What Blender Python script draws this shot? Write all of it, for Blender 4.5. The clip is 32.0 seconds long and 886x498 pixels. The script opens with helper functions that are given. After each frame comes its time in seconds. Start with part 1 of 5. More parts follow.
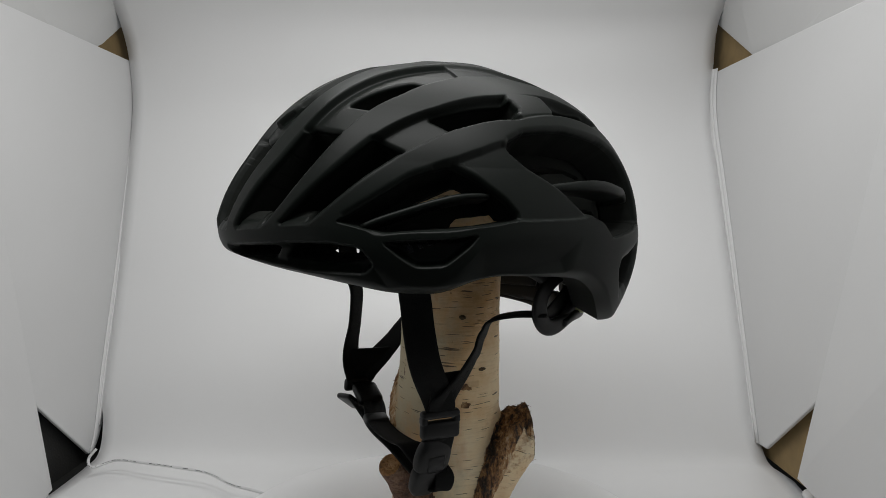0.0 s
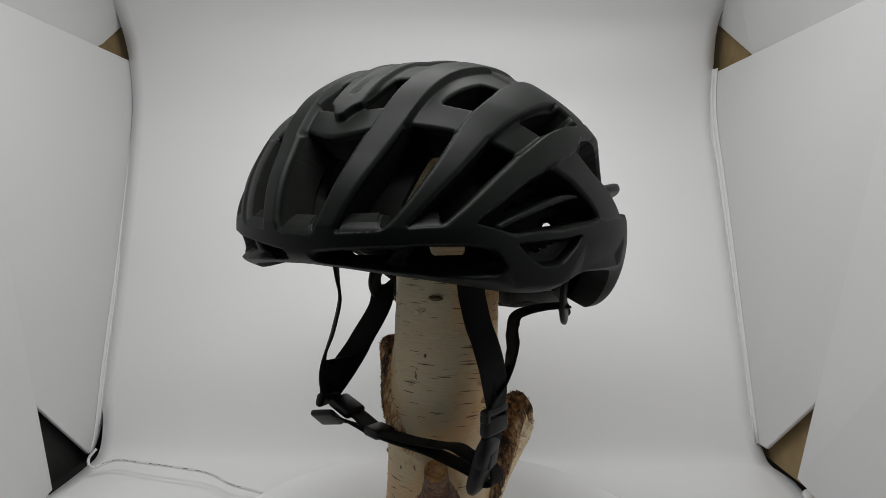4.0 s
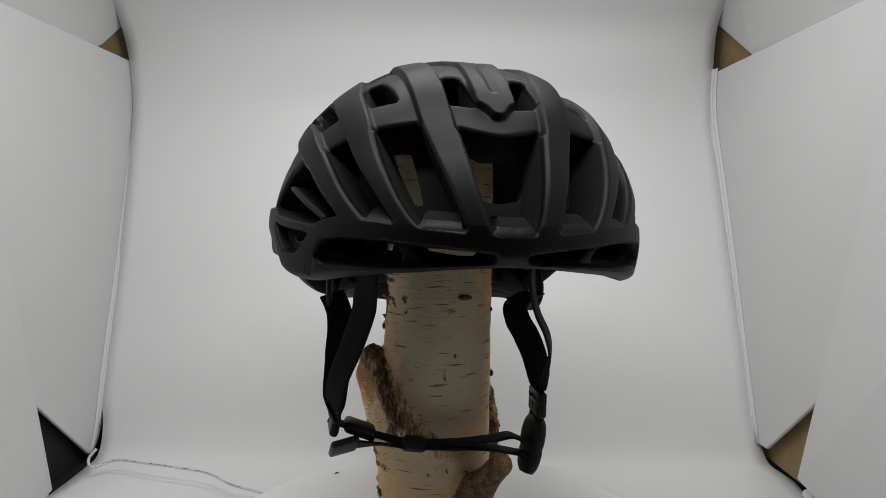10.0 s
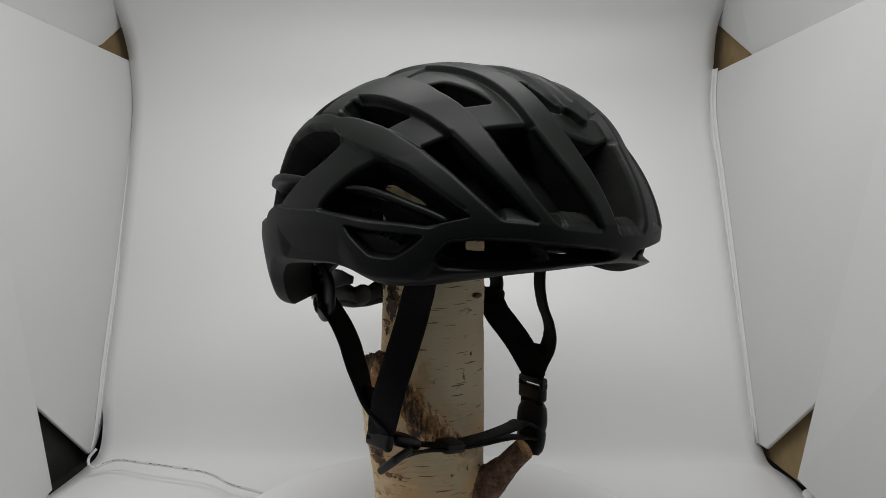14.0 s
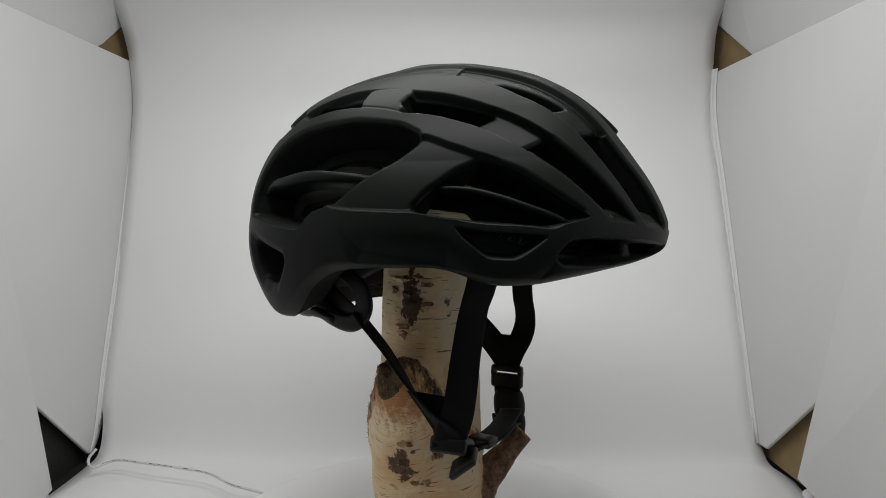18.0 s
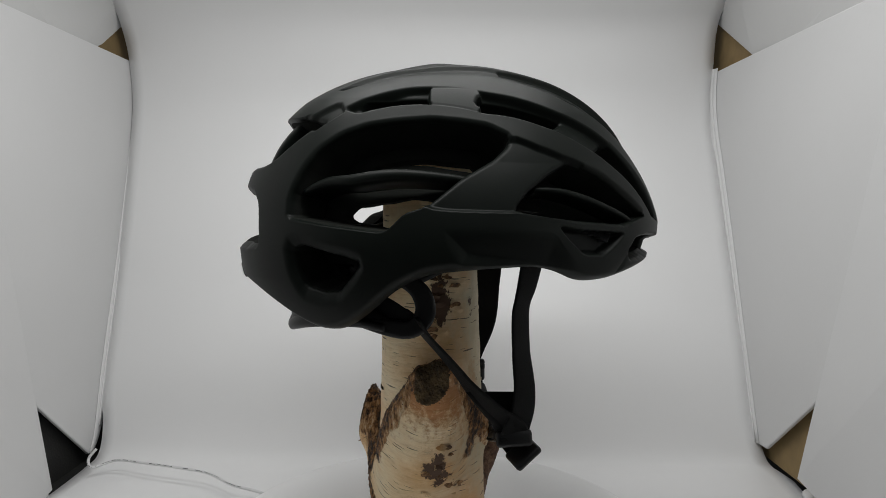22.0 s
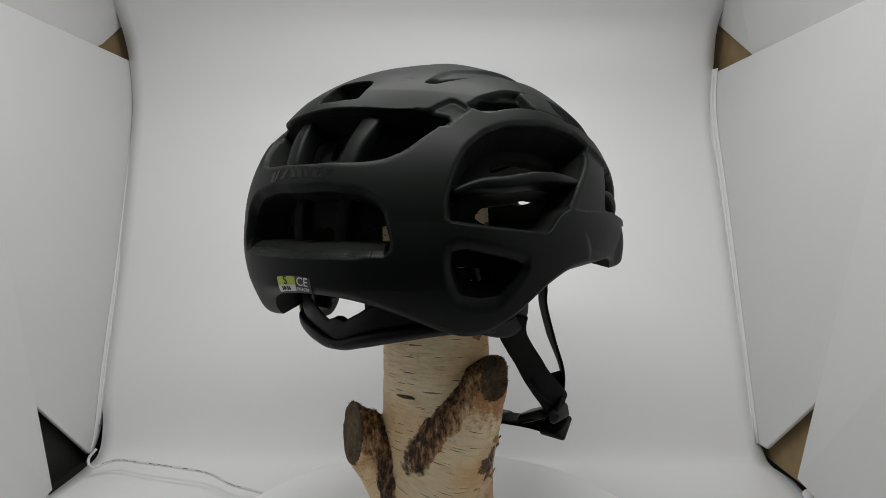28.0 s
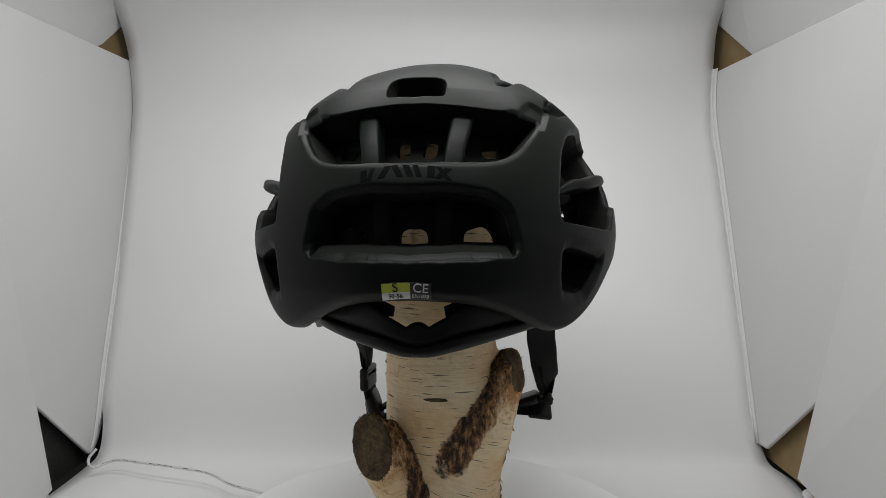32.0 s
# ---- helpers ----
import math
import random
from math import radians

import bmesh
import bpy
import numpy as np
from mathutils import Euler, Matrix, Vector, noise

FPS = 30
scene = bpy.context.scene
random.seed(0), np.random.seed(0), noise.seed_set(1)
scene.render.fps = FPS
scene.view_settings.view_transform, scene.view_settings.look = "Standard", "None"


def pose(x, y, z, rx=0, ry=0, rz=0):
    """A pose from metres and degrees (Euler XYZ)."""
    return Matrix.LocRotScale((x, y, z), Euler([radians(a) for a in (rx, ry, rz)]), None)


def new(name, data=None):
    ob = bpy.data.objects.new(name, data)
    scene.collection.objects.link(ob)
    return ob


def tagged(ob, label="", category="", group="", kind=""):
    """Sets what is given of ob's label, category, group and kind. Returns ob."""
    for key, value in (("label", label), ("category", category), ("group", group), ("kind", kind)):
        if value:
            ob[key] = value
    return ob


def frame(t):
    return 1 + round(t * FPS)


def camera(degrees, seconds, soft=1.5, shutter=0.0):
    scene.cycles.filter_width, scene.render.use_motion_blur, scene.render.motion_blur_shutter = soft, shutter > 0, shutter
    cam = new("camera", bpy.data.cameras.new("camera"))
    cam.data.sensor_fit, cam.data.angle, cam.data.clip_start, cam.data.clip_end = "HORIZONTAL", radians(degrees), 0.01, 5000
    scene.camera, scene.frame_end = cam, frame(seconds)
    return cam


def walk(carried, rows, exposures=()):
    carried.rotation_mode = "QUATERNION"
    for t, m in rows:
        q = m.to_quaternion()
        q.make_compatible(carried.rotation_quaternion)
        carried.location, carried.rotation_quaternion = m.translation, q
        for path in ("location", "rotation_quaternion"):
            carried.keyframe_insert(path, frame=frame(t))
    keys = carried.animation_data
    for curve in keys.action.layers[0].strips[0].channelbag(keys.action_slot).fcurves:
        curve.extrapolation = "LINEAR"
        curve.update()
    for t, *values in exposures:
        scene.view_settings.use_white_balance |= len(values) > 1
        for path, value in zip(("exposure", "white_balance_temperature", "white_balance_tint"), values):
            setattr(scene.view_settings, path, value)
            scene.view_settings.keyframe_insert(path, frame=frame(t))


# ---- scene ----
# ---- camera and walk ----
CAM_Z = 0.276
cam = camera(66.912, 32.0, soft=0.55)
STAND = pose(0.00073, -0.46, CAM_Z, 86.143, 0, 0) @ pose(0, 0, 0, 0, 0, 0.538)
walk(cam, [(0.0, STAND), (32.0, STAND)], exposures=[(0.0, 0.0), (32.0, 0.0)])

# ---- world, lights ----
world = bpy.data.worlds.new("room")
scene.world = world
world.use_nodes = True
world.node_tree.nodes["Background"].inputs[0].default_value = (0.9, 0.95, 1.0, 1)
world.node_tree.nodes["Background"].inputs[1].default_value = 0.10


def area_lamp(name, m, sx, sy, watts, colour=(1, 1, 1)):
    data = bpy.data.lights.new(name, "AREA")
    data.shape, data.size, data.size_y, data.energy, data.color = "RECTANGLE", sx, sy, watts, colour
    ob = new(name, data)
    ob.matrix_world = m
    return ob


area_lamp("led_strip_front", pose(-0.02, -0.19, 0.60, 6, 0, 0), 0.42, 0.06, 1.44, (1.0, 1.0, 0.99))
area_lamp("led_strip_rear", pose(-0.02, 0.07, 0.60), 0.42, 0.06, 0.85, (1.0, 1.0, 0.99))


# ---- materials ----
def material(name):
    mat = bpy.data.materials.new(name)
    mat.use_nodes = True
    nt = mat.node_tree
    return mat, nt, nt.nodes["Principled BSDF"], nt.links


def node(nt, kind, **values):
    n = nt.nodes.new(kind)
    for k, v in values.items():
        n.inputs[k.replace("_", " ")].default_value = v
    return n


def ramp(nt, stops):
    r = nt.nodes.new("ShaderNodeValToRGB")
    el = r.color_ramp.elements
    while len(el) < len(stops):
        el.new(0.5)
    for e, (p, c) in zip(el, stops):
        e.position, e.color = p, (*c, 1)
    return r


def plain(name, colour, rough=0.5, metal=0.0, grain=0.0, scale=300.0, vary=0.0, vary_scale=12.0, spec=0.5):
    """A surface with fine relief (grain, metres) and a slow drift of its tone (vary)."""
    mat, nt, b, ln = material(name)
    b.inputs["Base Color"].default_value = (*colour, 1)
    b.inputs["Roughness"].default_value, b.inputs["Metallic"].default_value = rough, metal
    b.inputs["Specular IOR Level"].default_value = spec
    co = nt.nodes.new("ShaderNodeTexCoord")
    if grain:
        n1 = node(nt, "ShaderNodeTexNoise", Scale=scale, Detail=4.0)
        bu = node(nt, "ShaderNodeBump", Strength=0.6, Distance=grain)
        ln.new(co.outputs["Object"], n1.inputs["Vector"])
        ln.new(n1.outputs["Fac"], bu.inputs["Height"])
        ln.new(bu.outputs["Normal"], b.inputs["Normal"])
    if vary:
        n2 = node(nt, "ShaderNodeTexNoise", Scale=vary_scale, Detail=5.0)
        lo, hi = [c * (1 - vary) for c in colour], [min(1, c * (1 + vary)) for c in colour]
        r = ramp(nt, [(0.3, lo), (0.7, hi)])
        ln.new(co.outputs["Object"], n2.inputs["Vector"])
        ln.new(n2.outputs["Fac"], r.inputs[0])
        ln.new(r.outputs[0], b.inputs["Base Color"])
        rr = node(nt, "ShaderNodeMapRange")
        rr.inputs["To Min"].default_value, rr.inputs["To Max"].default_value = rough - 0.06, rough + 0.06
        ln.new(n2.outputs["Fac"], rr.inputs["Value"])
        ln.new(rr.outputs[0], b.inputs["Roughness"])
    return mat


M_SHEET = plain("white_sheet", (0.80, 0.80, 0.80), 0.42, grain=0.0002, scale=60, vary=0.015, vary_scale=4)
M_BOARD = plain("white_board", (0.65, 0.65, 0.65), 0.55, grain=0.00015, scale=120, vary=0.02, vary_scale=6)
# the same white board with the upper boards' shade put into its colour
M_UPPER_SHADED = plain("shaded_upper_board", (0.57, 0.57, 0.565), 0.55, grain=0.00015, scale=120, vary=0.02, vary_scale=6)
M_KRAFT = plain("kraft_board", (0.24, 0.165, 0.072), 0.8, grain=0.0002, scale=400, vary=0.12, vary_scale=60)
M_DARK = plain("black_cloth", (0.006, 0.006, 0.005), 0.9, grain=0.0004, scale=500, vary=0.2, vary_scale=30)
M_DISC = plain("white_plastic_disc", (0.95, 0.95, 0.95), 0.3, grain=0.00005, scale=200, vary=0.01)
M_CABLE = plain("white_cable", (0.72, 0.72, 0.72), 0.4, vary=0.04, vary_scale=80)
M_PRINT = plain("grey_print", (0.13, 0.13, 0.13), 0.6, vary=0.1)
M_SHELL = plain("matt_black_shell", (0.0036, 0.0054, 0.0041), 0.47, grain=0.00003, scale=1500, vary=0.12, vary_scale=25, spec=0.165)
M_FOAM = plain("black_foam", (0.0100, 0.0112, 0.0096), 0.9, grain=0.0003, scale=500, vary=0.15, vary_scale=80, spec=0.12)
M_WEB = plain("black_webbing", (0.0040, 0.0042, 0.0040), 0.75, grain=0.0006, scale=900, vary=0.2, vary_scale=200, spec=0.18)
M_PLAST = plain("black_plastic", (0.0060, 0.0060, 0.0060), 0.42, grain=0.00005, scale=900, vary=0.1, vary_scale=60, spec=0.28)
M_GLOSS = plain("gloss_black_print", (0.003, 0.003, 0.003), 0.22, vary=0.1, vary_scale=90, spec=0.25)


def bark_nodes(nt, ln, grown):
    """Birch bark: cream to tan, thin dark dashes across, ragged dark peelings. Returns colour and height."""
    co = nt.nodes.new("ShaderNodeTexCoord")
    along = co.outputs["Object"]
    if grown:
        at = nt.nodes.new("ShaderNodeAttribute")
        at.attribute_name = "bark"
        along = at.outputs["Vector"]

    def mapped(s, loc=(0, 0, 0)):
        m = nt.nodes.new("ShaderNodeMapping")
        m.inputs["Scale"].default_value, m.inputs["Location"].default_value = s, loc
        ln.new(along, m.inputs["Vector"])
        return m.outputs[0]

    def math_(op, a, b=None):
        n = nt.nodes.new("ShaderNodeMath")
        n.operation = op
        for i, x in enumerate((a, b)):
            if x is None:
                continue
            if isinstance(x, (int, float)):
                n.inputs[i].default_value = x
            else:
                ln.new(x, n.inputs[i])
        return n.outputs[0]

    def tint(last, fac, colour):
        mx = nt.nodes.new("ShaderNodeMix")
        mx.data_type = "RGBA"
        ln.new(fac, mx.inputs["Factor"])
        ln.new(last, mx.inputs["A"])
        mx.inputs["B"].default_value = (*colour, 1)
        return mx.outputs["Result"]

    tone = node(nt, "ShaderNodeTexNoise", Scale=1.0, Detail=6.0, Roughness=0.6)
    ln.new(mapped((18, 18, 22)), tone.inputs["Vector"])
    base = ramp(nt, [(0.30, (0.64, 0.36, 0.14)), (0.43, (0.80, 0.57, 0.31)), (0.57, (0.88, 0.71, 0.45)), (0.72, (0.87, 0.77, 0.57))])
    ln.new(tone.outputs["Fac"], base.inputs[0])
    fine = node(nt, "ShaderNodeTexNoise", Scale=1.0, Detail=5.0, Roughness=0.65)
    ln.new(mapped((50, 50, 520)), fine.inputs["Vector"])
    lines = ramp(nt, [(0.28, (0.84, 0.81, 0.77)), (0.50, (1, 1, 1))])
    ln.new(fine.outputs["Fac"], lines.inputs[0])
    mx = nt.nodes.new("ShaderNodeMix")
    mx.data_type, mx.blend_type = "RGBA", "MULTIPLY"
    mx.inputs["Factor"].default_value = 1.0
    ln.new(base.outputs[0], mx.inputs["A"])
    ln.new(lines.outputs[0], mx.inputs["B"])
    last = mx.outputs["Result"]
    side_xyz = nt.nodes.new("ShaderNodeSeparateXYZ")
    ln.new(co.outputs["Object"], side_xyz.inputs[0])
    # broad stains, heavier on one side of the trunk: rusty orange and dull grey-green patches
    for size, loc, lo, hi, colour in ((14.0, (3, 1, 7), 0.49, 0.68, (0.52, 0.25, 0.075)), (17.0, (11, 5, 2), 0.54, 0.72, (0.46, 0.45, 0.32)), (48.0, (6, 9, 4), 0.60, 0.70, (0.44, 0.23, 0.09))):
        st = node(nt, "ShaderNodeTexNoise", Scale=1.0, Detail=7.0, Roughness=0.65)
        ln.new(mapped((size, size, size * 0.8), loc), st.inputs["Vector"])
        mr = nt.nodes.new("ShaderNodeMapRange")
        mr.inputs["From Min"].default_value, mr.inputs["From Max"].default_value, mr.inputs["To Max"].default_value = lo, hi, 0.70
        ln.new(math_("ADD", st.outputs["Fac"], math_("MULTIPLY", math_("ADD", side_xyz.outputs[1], -0.006), -6.5)) if size < 20 else st.outputs["Fac"], mr.inputs["Value"])
        last = tint(last, mr.outputs[0], colour)
    # dashes: a short flat stroke in every cell of a stretched cell pattern
    dash = None
    for size, high, loc in ((80.0, 190.0, (0.3, 0.7, 0.1)), (120.0, 330.0, (5.3, 2.7, 8.1))):
        bend = node(nt, "ShaderNodeTexNoise", Scale=60.0, Detail=2.0)
        ln.new(co.outputs["Object"], bend.inputs["Vector"])
        v0 = nt.nodes.new("ShaderNodeVectorMath")
        v0.operation = "MULTIPLY_ADD"
        ln.new(bend.outputs["Color"], v0.inputs[0])
        v0.inputs[1].default_value = (0.25, 0.25, 0.5)
        ln.new(mapped((size, size, high), loc), v0.inputs[2])
        vo = nt.nodes.new("ShaderNodeTexVoronoi")
        vo.inputs["Scale"].default_value = 1.0
        ln.new(v0.outputs[0], vo.inputs["Vector"])
        df = nt.nodes.new("ShaderNodeVectorMath")
        df.operation = "SUBTRACT"
        ln.new(v0.outputs[0], df.inputs[0])
        ln.new(vo.outputs["Position"], df.inputs[1])
        sp = nt.nodes.new("ShaderNodeSeparateXYZ")
        ln.new(df.outputs[0], sp.inputs[0])
        rnd = nt.nodes.new("ShaderNodeSeparateXYZ")
        ln.new(vo.outputs["Color"], rnd.inputs[0])
        flat = math_("SQRT", math_("ADD", math_("MULTIPLY", sp.outputs[0], sp.outputs[0]), math_("MULTIPLY", sp.outputs[1], sp.outputs[1])))
        reach = math_("SUBTRACT", math_("MULTIPLY", rnd.outputs[0], 0.85), flat)
        thin = math_("SUBTRACT", math_("MULTIPLY", reach, 0.15), math_("ABSOLUTE", sp.outputs[2]))
        on = math_("MULTIPLY", math_("GREATER_THAN", thin, 0.0), math_("GREATER_THAN", rnd.outputs[1], 0.71))
        dash = on if dash is None else math_("MAXIMUM", dash, on)
    last = tint(last, math_("MULTIPLY", dash, 0.85), (0.045, 0.028, 0.018))
    patch_ = node(nt, "ShaderNodeTexNoise", Scale=1.0, Detail=8.0, Roughness=0.7)
    ln.new(mapped((55, 55, 45), (9, 4, 2)), patch_.inputs["Vector"])
    # one ragged peeled streak runs down one side, a few specks elsewhere
    xyz = nt.nodes.new("ShaderNodeSeparateXYZ")
    ln.new(co.outputs["Object"], xyz.inputs[0])
    streak = math_("SUBTRACT", 1.0, math_("MULTIPLY", math_("ABSOLUTE", math_("ADD", xyz.outputs[1], -0.008)), 75.0))
    high = math_("SUBTRACT", 1.0, math_("POWER", math_("MULTIPLY", math_("ABSOLUTE", math_("ADD", xyz.outputs[2], -0.229)), 26.0), 4.0))
    low = math_("SUBTRACT", 1.0, math_("POWER", math_("MULTIPLY", math_("ABSOLUTE", math_("ADD", xyz.outputs[2], -0.1085)), 66.0), 4.0))
    where = math_("MAXIMUM", math_("MAXIMUM", high, low), 0.0)
    streak = math_("MULTIPLY", math_("MULTIPLY", math_("MAXIMUM", streak, 0.0), where), math_("LESS_THAN", xyz.outputs[0], -0.020))
    peel = math_("ADD", patch_.outputs["Fac"], math_("MULTIPLY", streak, 0.25))
    edge = nt.nodes.new("ShaderNodeMapRange")
    edge.inputs["From Min"].default_value, edge.inputs["From Max"].default_value = 0.665, 0.69
    ln.new(peel, edge.inputs["Value"])
    last = tint(last, edge.outputs[0], (0.085, 0.040, 0.017))
    height = math_("SUBTRACT", math_("ADD", math_("MULTIPLY", fine.outputs["Fac"], 0.5), math_("MULTIPLY", patch_.outputs["Fac"], 0.5)), math_("ADD", math_("MULTIPLY", dash, 0.25), math_("MULTIPLY", edge.outputs[0], 0.5)))
    return last, height, math_, co


def birch(name, grown):
    """Birch bark; on the grown log it gives way to torn fibrous brown bark in the forks and to rust below a cut."""
    mat, nt, b, ln = material(name)
    last, height, math_, co = bark_nodes(nt, ln, grown)
    if grown:
        stretch = nt.nodes.new("ShaderNodeMapping")
        stretch.inputs["Scale"].default_value = (1.0, 1.0, 0.32)
        ln.new(co.outputs["Object"], stretch.inputs["Vector"])
        n1 = node(nt, "ShaderNodeTexNoise", Scale=340.0, Detail=6.0, Roughness=0.70)
        ln.new(stretch.outputs[0], n1.inputs["Vector"])
        n2 = node(nt, "ShaderNodeTexNoise", Scale=75.0, Detail=7.0, Roughness=0.72)
        ln.new(co.outputs["Object"], n2.inputs["Vector"])
        n3 = node(nt, "ShaderNodeTexNoise", Scale=190.0, Detail=6.0, Roughness=0.75)
        ln.new(co.outputs["Object"], n3.inputs["Vector"])
        brown = ramp(nt, [(0.37, (0.016, 0.009, 0.005)), (0.43, (0.075, 0.038, 0.016)), (0.49, (0.29, 0.135, 0.045)), (0.55, (0.50, 0.28, 0.115)), (0.63, (0.68, 0.53, 0.34))])
        # the brown goes darker where the deep mark is high
        deep_mark = nt.nodes.new("ShaderNodeAttribute")
        deep_mark.attribute_name = "deep"
        ln.new(math_("ADD", math_("ADD", math_("MULTIPLY", n1.outputs["Fac"], 0.72), math_("MULTIPLY", n3.outputs["Fac"], 0.28)), math_("MULTIPLY", math_("SUBTRACT", 0.55, deep_mark.outputs["Fac"]), 0.17)), brown.inputs[0])
        for key, lo, hi, colour, gain in (("rust", 0.38, 0.90, (0.40, 0.155, 0.036), 0.88), ("torn", 0.46, 0.66, None, 1.0)):
            at = nt.nodes.new("ShaderNodeAttribute")
            at.attribute_name = key
            mr = nt.nodes.new("ShaderNodeMapRange")
            mr.inputs["From Min"].default_value, mr.inputs["From Max"].default_value, mr.inputs["To Max"].default_value = lo, hi, gain
            wild = math_("MULTIPLY", math_("ADD", (n2 if colour is None else n3).outputs["Fac"], -0.5), 2.0 if colour is None else 2.6)
            ln.new(math_("MULTIPLY", math_("ADD", at.outputs["Fac"], wild), math_("GREATER_THAN", at.outputs["Fac"], 0.02)), mr.inputs["Value"])
            mx = nt.nodes.new("ShaderNodeMix")
            mx.data_type = "RGBA"
            ln.new(mr.outputs[0], mx.inputs["Factor"])
            ln.new(last, mx.inputs["A"])
            if colour is None:
                ln.new(brown.outputs[0], mx.inputs["B"])
                height = math_("ADD", math_("MULTIPLY", height, math_("SUBTRACT", 1.0, mr.outputs[0])), math_("MULTIPLY", math_("MULTIPLY", n1.outputs["Fac"], 2.2), mr.outputs[0]))
            else:
                mx.inputs["B"].default_value = (*colour, 1)
            last = mx.outputs["Result"]
    ln.new(last, b.inputs["Base Color"])
    b.inputs["Roughness"].default_value = 0.6
    bu = node(nt, "ShaderNodeBump", Strength=0.8, Distance=0.0014)
    ln.new(height, bu.inputs["Height"])
    ln.new(bu.outputs["Normal"], b.inputs["Normal"])
    return mat


def rough_bark(name, stops, scale):
    mat, nt, b, ln = material(name)
    co = nt.nodes.new("ShaderNodeTexCoord")
    n1 = node(nt, "ShaderNodeTexNoise", Scale=scale, Detail=9.0, Roughness=0.80)
    ln.new(co.outputs["Object"], n1.inputs["Vector"])
    r = ramp(nt, stops)
    ln.new(n1.outputs["Fac"], r.inputs[0])
    ln.new(r.outputs[0], b.inputs["Base Color"])
    b.inputs["Roughness"].default_value = 0.8
    n2 = node(nt, "ShaderNodeTexNoise", Scale=scale * 4, Detail=6.0)
    ln.new(co.outputs["Object"], n2.inputs["Vector"])
    bu = node(nt, "ShaderNodeBump", Strength=0.9, Distance=0.002)
    ln.new(n2.outputs["Fac"], bu.inputs["Height"])
    ln.new(bu.outputs["Normal"], b.inputs["Normal"])
    return mat


M_BIRCH = birch("birch_bark", True)
M_FLAKE = birch("birch_flake", False)
M_BARK = rough_bark("brown_rough_bark", [(0.36, (0.035, 0.019, 0.010)), (0.46, (0.13, 0.066, 0.030)), (0.56, (0.32, 0.17, 0.070)), (0.70, (0.56, 0.40, 0.23))], 110)
M_CUT = rough_bark("weathered_cut_wood", [(0.36, (0.026, 0.016, 0.007)), (0.50, (0.080, 0.050, 0.020)), (0.66, (0.19, 0.125, 0.052))], 110)
M_TWIG = rough_bark("red_brown_twig_bark", [(0.36, (0.035, 0.017, 0.010)), (0.48, (0.12, 0.060, 0.034)), (0.60, (0.24, 0.14, 0.085))], 110)
M_TWIGCUT = rough_bark("orange_cut_wood", [(0.36, (0.10, 0.045, 0.014)), (0.52, (0.34, 0.165, 0.055)), (0.68, (0.52, 0.32, 0.14))], 120)
M_TOPCUT = rough_bark("sawn_wood", [(0.35, (0.35, 0.22, 0.11)), (0.65, (0.52, 0.37, 0.22))], 90)


# ---- mesh tools ----
def mesh_object(name, verts, faces, mat, parent=None, label="", smooth=True):
    me = bpy.data.meshes.new(name)
    me.from_pydata([tuple(map(float, v)) for v in verts], [], [tuple(map(int, f)) for f in faces])
    me.materials.append(mat)
    if smooth:
        me.polygons.foreach_set("use_smooth", [True] * len(me.polygons))
    me.update()
    ob = new(name, me)
    if parent:
        ob.parent = parent
    if label:
        ob["label"] = label
    return ob


def part(name, bm, mat, parent, label="", smooth=True):
    me = bpy.data.meshes.new(name)
    bmesh.ops.recalc_face_normals(bm, faces=bm.faces)
    bm.to_mesh(me)
    bm.free()
    me.materials.append(mat)
    if smooth:
        me.polygons.foreach_set("use_smooth", [True] * len(me.polygons))
    ob = new(name, me)
    if parent:
        ob.parent = parent
    if label:
        ob["label"] = label
    return ob


def slab(name, outline, normal, thick, mat, parent=None, bevel=0.0006):
    """A board: its outline (3D corners in order) pushed along the normal by its thickness."""
    bm = bmesh.new()
    vs = [bm.verts.new(p) for p in outline]
    f = bm.faces.new(vs)
    res = bmesh.ops.extrude_face_region(bm, geom=[f])
    bmesh.ops.translate(bm, verts=[v for v in res["geom"] if isinstance(v, bmesh.types.BMVert)], vec=Vector(normal) * thick)
    if bevel:
        bmesh.ops.bevel(bm, geom=bm.edges[:], offset=bevel, segments=2, affect="EDGES", profile=0.5)
    return part(name, bm, mat, parent, smooth=False)


def smooth_path(points, n):
    """Catmull-Rom through the points, n steps to a span."""
    p = [np.array(q, float) for q in points]
    p = [2 * p[0] - p[1]] + p + [2 * p[-1] - p[-2]]
    out = []
    for i in range(1, len(p) - 2):
        for k in range(n):
            t = k / n
            out.append(0.5 * (2 * p[i] + (p[i + 1] - p[i - 1]) * t + (2 * p[i - 1] - 5 * p[i] + 4 * p[i + 1] - p[i + 2]) * t * t + (3 * p[i] - p[i - 1] - 3 * p[i + 1] + p[i + 2]) * t ** 3))
    out.append(p[-2])
    return np.array(out)


